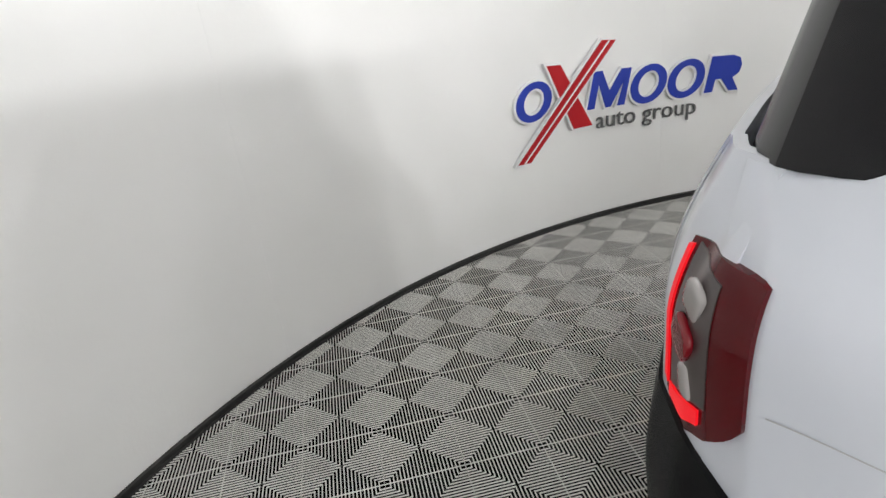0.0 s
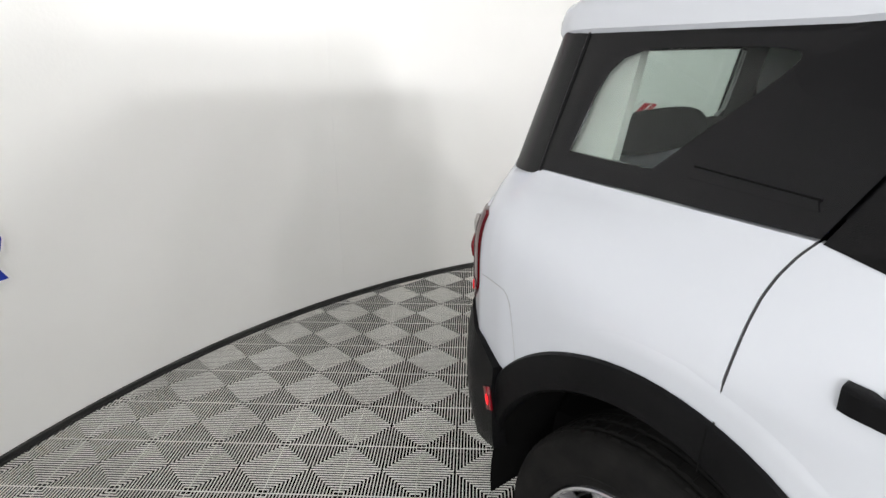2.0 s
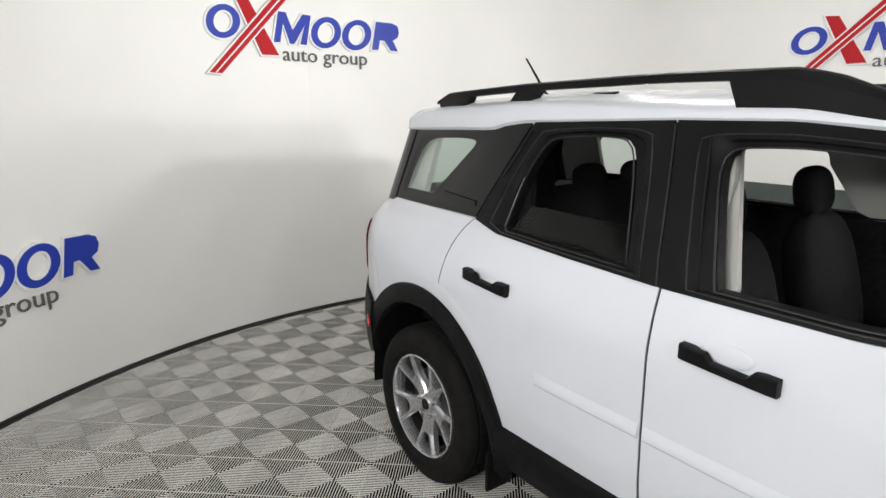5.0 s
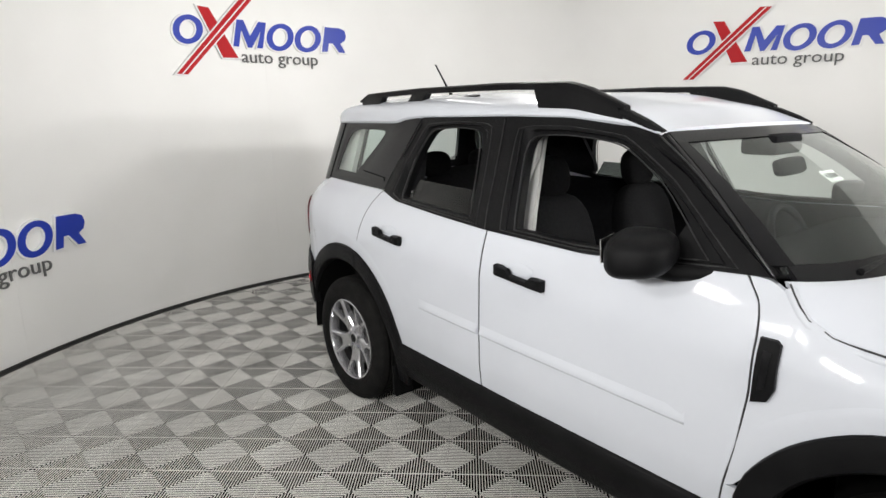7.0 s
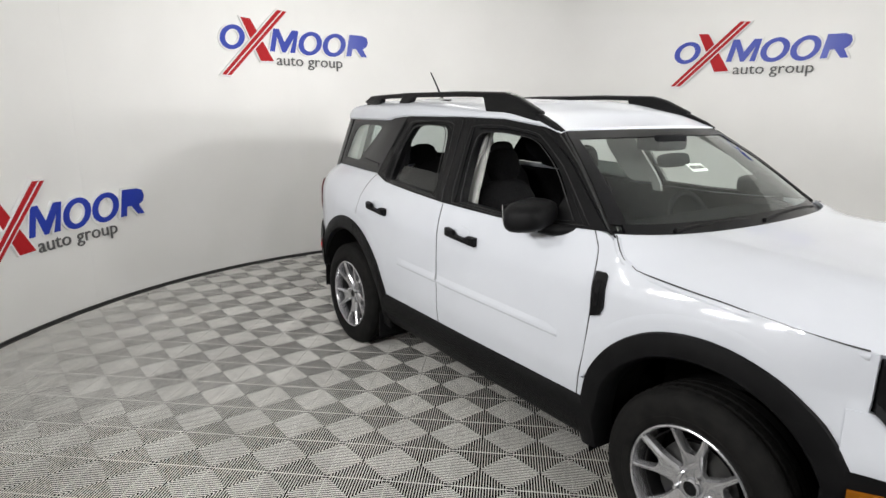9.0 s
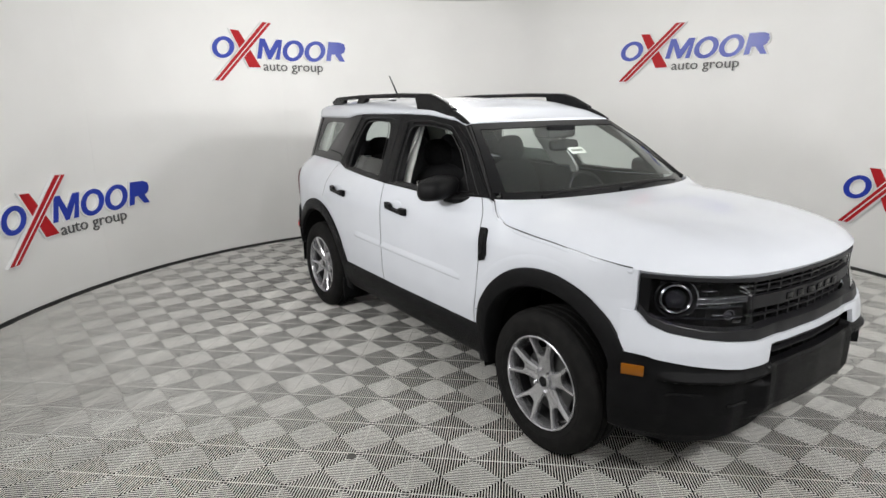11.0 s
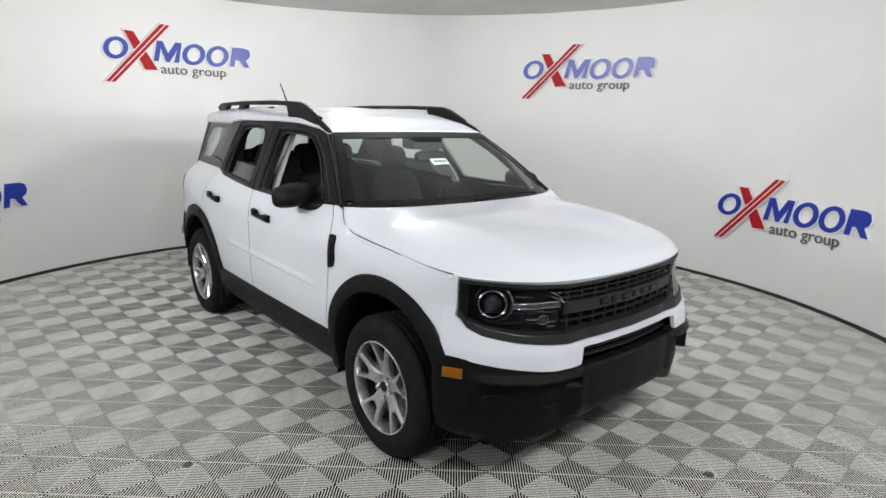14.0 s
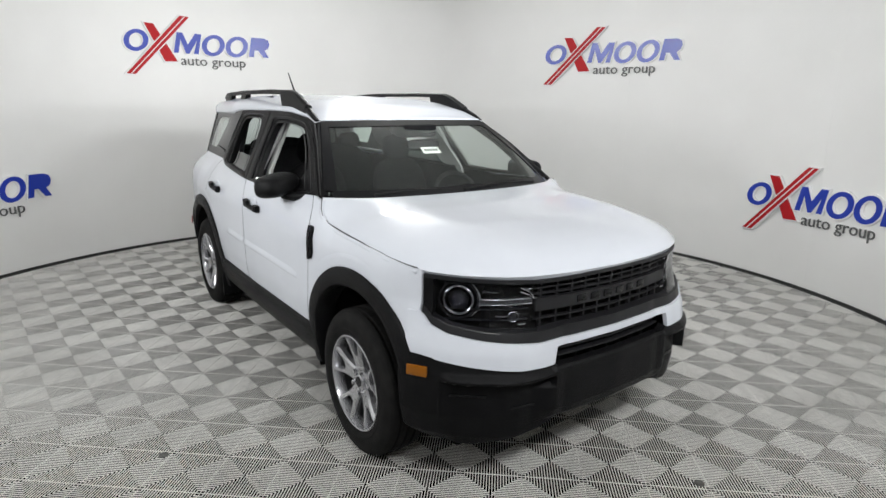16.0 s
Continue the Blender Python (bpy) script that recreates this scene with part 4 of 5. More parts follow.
screen = new("windscreen")
screen.parent = car
base_x = lambda v: 1.075 - 0.10 * v * v - 0.10 * v ** 6
SCR = lambda f, v: Vector((base_x(v) + (0.45 - 0.05 * v * v - base_x(v)) * f, v * (0.80 - 0.205 * f), 1.165 + (1.550 - 0.006 * v * v - 1.165) * f + 0.022 * math.sin(math.pi * f)))
bm = bmesh.new()
N_ = 16
slab(bm, [[SCR(f, v) for v in span(-0.972, 0.972, N_)] for f in span(0.06, 0.955, 12)], [[SCR(f, v) - Vector((0.004, 0, 0.003)) for v in span(-0.972, 0.972, N_)] for f in span(0.06, 0.955, 12)])
g_ = part("pane", bm, GLASS, screen, "clear windscreen glass")
g_.visible_shadow = False
bm = bmesh.new()
for f0, f1, v0, v1 in ((-0.02, 0.10, -0.95, 0.95), (0.915, 1.02, -1, 1), (0.10, 0.915, -1.0, -0.93), (0.10, 0.915, 0.93, 1.0)):
    slab(bm, [[SCR(f, v) + Vector((0.003, 0, 0.002)) for v in span(v0, v1, 12)] for f in span(f0, f1, 8)], [[SCR(f, v) - Vector((0.008, 0, 0.006)) for v in span(v0, v1, 12)] for f in span(f0, f1, 8)])
part("border", bm, GLOSS, screen, "black printed glass border")
tagged(screen, "windscreen with a black border")
bm = bmesh.new()
edge = ((-0.06, -0.006), (0.0, 0.0), (0.012, -0.006))
slab(bm, [[(base_x(v) + dx, v * 0.80, 1.140 + dz) for v in span(-0.76, 0.76, 20)] for dx, dz in edge], [[(base_x(v) + dx, v * 0.80, 1.11 + dz) for v in span(-0.76, 0.76, 20)] for dx, dz in edge])
part("cowl", bm, TRIM, car)
for a, b in (((0.985, -0.57), (1.035, -0.02)), ((1.05, -0.02), (0.985, 0.57))):
    bm = bmesh.new()
    tube(bm, [(a[0] + (b[0] - a[0]) * f, a[1] + (b[1] - a[1]) * f, 1.190 + 0.012 * math.sin(math.pi * f)) for f in span(0, 1, 6)], [0.010, 0.008, 0.008, 0.007, 0.007, 0.006, 0.005])
    part("wiper", bm, TRIM, car)

# ---- front end ----
fas_top = lambda y: lerp(abs(y), [0, 0.41, 0.79], [0.992, 0.985, 1.004])
fas_bot = lambda y: lerp(abs(y), [0, 0.43, 0.62, 0.72, 0.765, 0.787], [0.730, 0.732, 0.752, 0.774, 0.802, 0.845])
swell = lambda y: lerp(abs(y), [0, 0.3, 0.5, 0.73, 0.787, 0.82, 0.86], [0.1, 0.2, 1.0, 1.0, 0.84, 0.72, 0.3])
PLATE = 0.345
middle = lambda y: -PLATE < y < PLATE + 0.035
white_bot = lambda y: 0.700 if middle(y) else lerp(abs(y), [0.34, 0.50, 0.62, 0.79], [0.626, 0.633, 0.645, 0.672])
front_bumper = part("front_bumper", wrap(FRONT, lambda x, y: x > 1.735, white_bot, lambda y: fas_bot(y) - 0.002, lambda y, z: 0.012 * lerp(abs(y), [0.70, 0.785], [1, 0.22]) + 0.008 * lerp(abs(y), [0.5, 0.75], [1, 0]) + front_flare(z) * swell(y), 8), PAINT, car, "white painted front bumper skin")
fascia = part("fascia", wrap(FRONT, lambda x, y: x > 1.79, fas_bot, fas_top, lambda y, z: -0.055, 6, 0.01), DARK, car, "black front panel")


def rim_band(name, lo, hi, d, mat, parent, label="", keep=lambda x, y: x > 1.79):
    return part(name, wrap(FRONT, keep, lo, hi, lambda y, z: d + front_flare(z) * swell(y), 3, 0.05), mat, parent, label)


rim_band("upper_band", lambda y: fas_top(y) - 0.018, lambda y: fas_top(y) - 0.003, 0.004, TRIM_GREY, fascia)
rim_band("lower_band", lambda y: fas_bot(y), lambda y: fas_bot(y) + lerp(abs(y), [0.3, 0.7], [0.048, 0.03]), 0.010, TRIM_GREY, fascia, "dark grey lower band")
for s in SIDES:
    part("end_band", wrap(FRONT, lambda x, y: 0.765 < s * y < 0.79, lambda y: fas_bot(y) + 0.01, lambda y: fas_top(y) - 0.01, lambda y, z: 0.003 + front_flare(z) * swell(y), 4, 0.05), TRIM, fascia)
    lamp_ = new("headlight")
    lamp_.parent = car
    # clear cover over a dark housing
    part("housing", wrap(FRONT, lambda x, y: 0.43 < s * y < 0.77, lambda y: fas_bot(y) + 0.035, lambda y: fas_top(y) - 0.02, lambda y, z: -0.045, 6, 0.01), DARK, lamp_)
    c_ = part("cover", wrap(FRONT, lambda x, y: 0.42 < s * y < 0.77, lambda y: fas_bot(y) + 0.03, lambda y: fas_top(y) - 0.018, lambda y, z: 0.001 + front_flare(z) * swell(y), 6, 0.003), COVER, lamp_, "clear lens cover")
    c_.visible_shadow = False
    px, py, pa = on_path(FRONT, s * 0.700, -0.03)
    m_ring = pose(px, py, 0.900, 0, 0, pa - 90)
    for nm, r0, r1, mat, d0, lab in (("lamp_ring", 0.054, 0.063, SMOKED, 0.02, "smoked chrome light ring"), ("inner_ring", 0.036, 0.041, SMOKED, 0.014, ""), ("outer_ring", 0.074, 0.082, GLOSS, 0.012, "")):
        bm = bmesh.new()
        rows = []
        for r, d in ((r0, 0.0), (r0, d0), ((r0 + r1) / 2, d0 + 0.004), (r1, d0), (r1, 0.0), (r0, 0.0)):
            rows.append([bm.verts.new(m_ring @ Vector((r * math.cos(2 * math.pi * i / 32), d, r * math.sin(2 * math.pi * i / 32)))) for i in range(32)])
        grid_faces(bm, rows, close=True)
        part(nm, bm, mat, lamp_, lab)
    bm = bmesh.new()
    tube(bm, [m_ring @ Vector((0.086 * math.cos(radians(a)) * -s, 0.008, 0.082 * math.sin(radians(a)))) for a in span(110, 235, 16)], 0.004, 6)
    part("chrome_arc", bm, CHROME, lamp_, "thin chrome arc")
    bm = bmesh.new()
    for dz in (0, 0.016):
        ps_ = [on_path(FRONT, s * yy, -0.008) for yy in (0.49, 0.455, 0.43)]
        tube(bm, [(p[0], p[1], z) for p, z in zip(ps_, (0.952 - dz, 0.935 - dz, 0.902))], 0.0028, 6)
    part("chevron", bm, CHROME, lamp_, "thin chrome chevron")
    bm = bmesh.new()
    blob(bm, m_ring @ pose(0, -0.012, 0), 0.040, 0.030, 0.040, 2.0)
    part("projector_lens", bm, COVER_DARK, lamp_, "dark glass projector lens")
    bm = wrap(FRONT, lambda x, y: 0.43 < s * y < 0.64, lambda y: 0.888 - 0.01 * abs(y), lambda y: 0.908 - 0.01 * abs(y), lambda y, z: -0.012, 2, 0.02)
    part("light_bar", bm, LIGHT_BAR, lamp_, "grey running light bar")
    for yy, zz, sx, sz in ((0.475, 0.796, 0.020, 0.004), (0.455, 0.945, 0.02, 0.005), (0.56, 0.832, 0.024, 0.004), (0.60, 0.936, 0.034, 0.003), (0.56, 0.872, 0.05, 0.002)):
        bm = bmesh.new()
        gx, gy, ga = on_path(FRONT, s * yy, -0.02)
        blob(bm, pose(gx, gy, zz, 0, 25, ga), 0.008, sx, sz, 3.0, 12, 8)
        part("reflector", bm, SMOKED, lamp_)
    # bright edges along the light bar and a small second lens under it
    for zz in (0.888, 0.909):
        bm = bmesh.new()
        tube(bm, [(p[0], p[1], zz - 0.01 * yy) for yy in span(0.44, 0.635, 8) for p in (on_path(FRONT, s * yy, -0.011),)], 0.0014, 6)
        part("bar_edge", bm, SMOKED, lamp_)
    kx, ky, ka = on_path(FRONT, s * 0.512, -0.026)
    m_small = pose(kx, ky, 0.828, 0, 0, ka - 90)
    bm = bmesh.new()
    tube(bm, [m_small @ Vector((0.024 * math.cos(radians(a)), 0.008, 0.020 * math.sin(radians(a)))) for a in span(0, 360, 24)], 0.003, 6)
    part("small_ring", bm, SMOKED, lamp_)
    bm = bmesh.new()
    blob(bm, m_small, 0.019, 0.014, 0.016, 2.0, 16, 10)
    part("small_lens", bm, COVER_DARK, lamp_, "small dark glass lens")
    # stepped gloss bowls round both lenses
    for zz, dd in ((0.964, -0.016), (0.856, -0.024), (0.812, -0.020)):
        part("bowl_step", wrap(FRONT, lambda x, y: 0.45 < s * y < 0.745, lambda y: zz, lambda y: zz + 0.006, lambda y, z: dd, 1, 0.012), COVER_DARK, lamp_)
    bm = bmesh.new()
    tube(bm, [(p[0], p[1], fas_bot(yy) + 0.031) for yy in span(0.40, 0.745, 14) for p in (on_path(FRONT, s * yy, 0.008 + front_flare(fas_bot(yy) + 0.03) * swell(yy)),)], 0.003, 6)
    part("lip", bm, SEAL, fascia)
    tagged(lamp_, "dark headlight with a chrome ring")
    # amber side marker
    ax, ay, aa = on_path(FRONT, s * 0.792, 0.064)
    bm = bmesh.new()
    box(bm, -0.006, 0.006, -0.045, 0.045, -0.022, 0.022, pose(ax, ay, 0.610, 0, -4, aa), 0.003)
    part("side_marker", bm, AMBER, car, "amber side marker lamp")

grille = new("grille")
grille.parent = car
GK = lambda x, y: abs(y) < 0.435
for nm, z0, z1, d in (("slat", 0.938, 0.944, -0.022), ("slat", 0.912, 0.918, -0.022), ("slat", 0.806, 0.812, -0.022), ("centre_bar", 0.848, 0.902, -0.006)):
    part(nm, wrap(FRONT, GK, lambda y: z0, lambda y: z1, lambda y, z: d, 2, 0.02), TRIM_GREY, grille)
for k in range(-5, 6):
    for z0, z1 in ((0.90, 0.975), (0.765, 0.85)):
        yy = k * 0.078
        gx, gy, ga = on_path(FRONT, yy, -0.03)
        bm = bmesh.new()
        box(bm, -0.018, 0.004, -0.005, 0.005, z0, z1, pose(gx, gy, 0, 0, 0, ga))
        part("divider", bm, TRIM_GREY, grille)
    if -3 < k < 4:
        gx, gy, ga = on_path(FRONT, yy - 0.039, -0.004)
        bm = bmesh.new()
        box(bm, -0.004, 0.003, -0.025, 0.025, 0.860, 0.890, pose(gx, gy, 0, 0, 0, ga), 0.0015)
        part("raised_bar", bm, GLOSS, grille)
tagged(grille, "dark grey slotted grille with raised plain bars")

# lower bumper, black: a ledge over hollow corners and a plain middle
def low_off(y, z):
    a = abs(y)
    out = front_flare(z) * swell(y)
    face = lerp(z, [0.37, 0.39, 0.43, 0.56, 0.605, 0.617], [0.0, 0.022, 0.040, 0.040, 0.036, 0.026])
    if a < PLATE + 0.012:
        return out + face
    corner = lerp(z, [0.25, 0.32, 0.42, 0.50, 0.574, 0.580, 0.594, 0.618, 0.66], [-0.05, -0.02, -0.010, -0.016, -0.016, 0.032, 0.036, 0.010, 0.004])
    plain = lerp(z, [0.26, 0.32, 0.42, 0.55, 0.64], [-0.07, -0.02, 0.004, 0.010, 0.006])
    corner = plain + (corner - plain) * lerp(a, [0.70, 0.735], [1, 0])
    return out + corner + (face - corner) * lerp(a, [PLATE + 0.012, PLATE + 0.09], [1, 0]) * lerp(z, [0.53, 0.56], [1, 0])


low = lambda y: lerp(abs(y), [0, 0.33, 0.42, 0.65, 0.78, 0.85], [0.378, 0.366, 0.330, 0.272, 0.28, 0.32])
lower_bumper = part("lower_bumper", wrap(FRONT, lambda x, y: x > 1.70, low, lambda y: 0.616 if middle(y) else white_bot(y) + 0.003, low_off, 72, 0.04), TRIM, car, "matt black lower bumper")
bm = wrap(FRONT, lambda x, y: abs(y) < PLATE + 0.05, lambda y: 0.60, lambda y: 0.714, lambda y, z: -0.05, 3, 0.01)
intake = part("lower_intake", bm, DARK, car, "black lower air intake")
for zz in (0.640, 0.672):
    part("slat", wrap(FRONT, lambda x, y: middle(y), lambda y: zz, lambda y: zz + 0.007, lambda y, z: 0.004, 1, 0.03), TRIM_GREY, intake)
for k in range(-3, 4):
    gx, gy, ga = on_path(FRONT, k * 0.095, -0.03)
    bm = bmesh.new()
    box(bm, -0.01, 0.01, -0.004, 0.004, 0.595, 0.705, pose(gx, gy, 0, 0, 0, ga))
    part("divider", bm, TRIM, intake)
# dark lower lip, a block added low to shade the floor under the bumper
bm = bmesh.new()
box(bm, 1.35, 1.86, -0.66, 0.66, 0.205, 0.32, None, 0.02)
part("under_shade_tray", bm, DARK, car)
# slots in the hollow corners
for s in SIDES:
    for y0, y1, zz in ((0.60, 0.72, 0.505), (0.42, 0.53, 0.452)):
        part("slot", wrap(FRONT, lambda x, y: y0 < s * y < y1, lambda y: zz, lambda y: zz + 0.012, lambda y, z: low_off(y, z) + 0.004, 1, 0.02), GLOSS, lower_bumper)
# tow cover at the bumper's far corner
bm = bmesh.new()
tx, ty, ta = on_path(FRONT, 0.60, 0.080)
box(bm, -0.060, 0.012, -0.05, 0.045, 0.46, 0.585, pose(tx, ty, 0, 0, 0, ta), 0.004)
part("bumper_pad", bm, TRIM, car)

# ---- rear end ----
def inset(z, y=0.6):
    """How far the rear skin draws in above the waist."""
    f = min(1.0, max(0.0, (z - 0.98) / 0.24))
    return -lerp(abs(y), [0.6, 0.66, 0.80, 0.86], [0.085, 0.09, 0.125, 0.146]) * f ** lerp(abs(y), [0.72, 0.80], [1.6, 3.0])


part("rear_bumper", wrap(REAR, lambda x, y: True, lambda y: lerp(abs(y), [0.0, 0.4, 0.62, 0.74, 0.80, 0.84, 0.86], [0.30, 0.34, 0.375, 0.395, 0.415, 0.45, 0.475]), lambda y: lerp(abs(y), [0, 0.6, 0.76, 0.83, 0.86], [0.80, 0.83, 0.822, 0.770, 0.732]),
     lambda y, z: lerp(z, [0.29, 0.42, 0.5, 0.66, 0.74, 0.83], [-0.05, 0.0, 0.018, 0.026, 0.02, 0.006]), 12, 0.04), TRIM, car, "matt black rear bumper")
part("liftgate", wrap(REAR, lambda x, y: abs(y) < 0.545, lambda y: 0.80, lambda y: 1.218, lambda y, z: inset(z), 12, 0.02), PAINT, car, "white painted liftgate")
for s in SIDES:
    part("rear_corner", wrap(REAR, lambda x, y: s * y > 0.55 and x < -1.93, lambda y: lerp(abs(y), [0.6, 0.76, 0.83, 0.86], [0.82, 0.812, 0.760, 0.727]), lambda y: lerp(abs(y), [0.8, 0.86], [1.226, 1.236]), lambda y, z: inset(z, y) - 0.001, 12, 0.02), PAINT, car)
    tl = new("tail_lamp")
    tl.parent = car
    TK = lambda x, y: s * y > 0.668 and x < -1.878
    tt = lambda y: lerp(abs(y), [0.668, 0.70, 0.80, 0.812, 0.819, 0.8225], [1.106, 1.114, 1.120, 1.117, 1.108, 1.09])
    tb = lambda y: lerp(abs(y), [0.668, 0.69, 0.745, 0.78, 0.80, 0.812, 0.8225], [0.850, 0.830, 0.828, 0.850, 0.876, 0.90, 0.94])
    to = lambda y, z: 0.008 + inset(z, y) + lerp(abs(y), [0.765, 0.785], [-0.0065, 0.0])
    part("lens", wrap(REAR, TK, tb, tt, to, 14, 0.03), RED_LENS, tl, "dark red lens")
    strip = lambda y, z: to(y, z) + 0.004
    part("bezel", wrap(REAR, lambda x, y: 0.69 < s * y < 0.785, lambda y: lerp(abs(y), [0.69, 0.785], [0.868, 0.905]), lambda y: lerp(abs(y), [0.69, 0.785], [1.108, 1.092]), lambda y, z: to(y, z) + 0.002, 10, 0.008), LAMP_BEZEL, tl, "smoky lamp bezel")
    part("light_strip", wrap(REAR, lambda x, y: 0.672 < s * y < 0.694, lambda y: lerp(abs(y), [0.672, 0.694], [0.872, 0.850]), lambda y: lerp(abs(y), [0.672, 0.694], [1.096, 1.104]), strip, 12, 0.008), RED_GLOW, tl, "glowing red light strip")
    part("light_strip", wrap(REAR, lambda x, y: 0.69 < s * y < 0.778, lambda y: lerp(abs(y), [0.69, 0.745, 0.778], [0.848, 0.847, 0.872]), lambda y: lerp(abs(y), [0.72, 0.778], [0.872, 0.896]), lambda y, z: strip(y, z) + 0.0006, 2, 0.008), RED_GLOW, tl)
    # three moulded reflectors, the middle one red and standing proud
    for nm, yy, zz, sy, sz, lean_, mat, lab in (("reflector", 0.750, 1.050, 0.026, 0.030, 24, CLEAR_LENS, "clear upper reflector"), ("bulb_cover", 0.738, 0.986, 0.032, 0.030, 28, RED_BULB, "red bulb cover"), ("reflector", 0.744, 0.915, 0.019, 0.028, -16, CLEAR_LENS, "clear lower reflector")):
        qx, qy, qa = on_path(REAR, s * yy, to(yy, zz) + (0.004 if mat is RED_BULB else 0.001))
        bm = bmesh.new()
        blob(bm, pose(qx, qy, zz, 0, 0, qa) @ pose(0, 0, 0, s * lean_), 0.008, sy, sz, 3.8, 20, 12)
        part(nm, bm, mat, tl, lab)
    tagged(tl, "lit red tail lamp")
    bm = bmesh.new()
    tube(bm, [(x, s * (half(x, z) + 0.001 if x > -1.8 else yy), z) for x, z, yy in ((-1.862, 0.953, 0.829), (-1.835, 0.956, 0.838), (-1.807, 0.957, 0.846), (-1.742, 0.955, 0.86), (-1.728, 0.943, 0), (-1.718, 0.925, 0), (-1.706, 0.87, 0), (-1.696, 0.82, 0), (-1.690, 0.775, 0))], [0.0009] * 6 + [0.0005] * 3, 6)
    part("seam", bm, JOINT, car)
    rx, ry, ra = on_path(REAR, s * 0.845, 0.034)
    bm = bmesh.new()
    box(bm, -0.004, 0.004, -0.015, 0.015, -0.032, 0.032, pose(rx + 0.046, ry + s * 0.012, 0.641, -s * 22, 0, ra), 0.002)
    refl = part("side_reflector", bm, RED_BULB, car, "red side reflector")
    # the reflector's glint, put in as a glowing spot; no lamp sits here
    bm = bmesh.new()
    blob(bm, pose(rx + 0.046, ry + s * 0.015, 0.638, -s * 22, 0, ra), 0.004, 0.009, 0.016, 2.0, 12, 8)
    part("glint", bm, RED_SPOT, refl, "red glint put in as a glow")
bm = bmesh.new()
SC2 = lambda f, v, d: (-1.972 + 0.105 * f + 0.03 * v * v + d, v * (0.565 - 0.06 * f), 1.22 + 0.35 * f)
slab(bm, [[SC2(f, v, 0) for v in span(-1, 1, 10)] for f in span(0, 1, 6)], [[SC2(f, v, 0.006) for v in span(-1, 1, 10)] for f in span(0, 1, 6)])
rs = part("rear_screen", bm, GLASS_MID, car, "tinted rear screen")
rs.visible_shadow = False
for nm, f0, f1, v0, v1 in (("lower_trim", 0.0, 0.15, -1.0, 1.0), ("upper_trim", 0.84, 1.0, -1.0, 1.0), ("side_trim", 0.15, 0.84, -1.0, -0.74), ("side_trim", 0.15, 0.84, 0.74, 1.0)):
    bm = bmesh.new()
    slab(bm, [[SC2(f, v, 0.012) for v in span(v0, v1, 12)] for f in span(f0, f1, 6)], [[SC2(f, v, 0.04) for v in span(v0, v1, 12)] for f in span(f0, f1, 6)])
    part(nm, bm, CABIN, rs, "dark inner trim of the liftgate")
bm = bmesh.new()
tube(bm, [SC2(f, v, 0.043) for f, v in ((0.82, 0.70), (0.5, 0.71), (0.24, 0.70), (0.17, 0.64))], 0.008, 8)
part("trim_edge", bm, LINER, rs, "pale edge of the inner trim")
bm = bmesh.new()
blob(bm, pose(-1.88, -0.03, 1.262, 0, -16), 0.05, 0.27, 0.072, 2.8)
part("wiper_motor_cover", bm, CABIN, rs)

# ---- wheels ----
def widen(bm, k=1.035):
    for v in bm.verts:
        v.co.x, v.co.z = v.co.x * k, v.co.z * k
    return bm


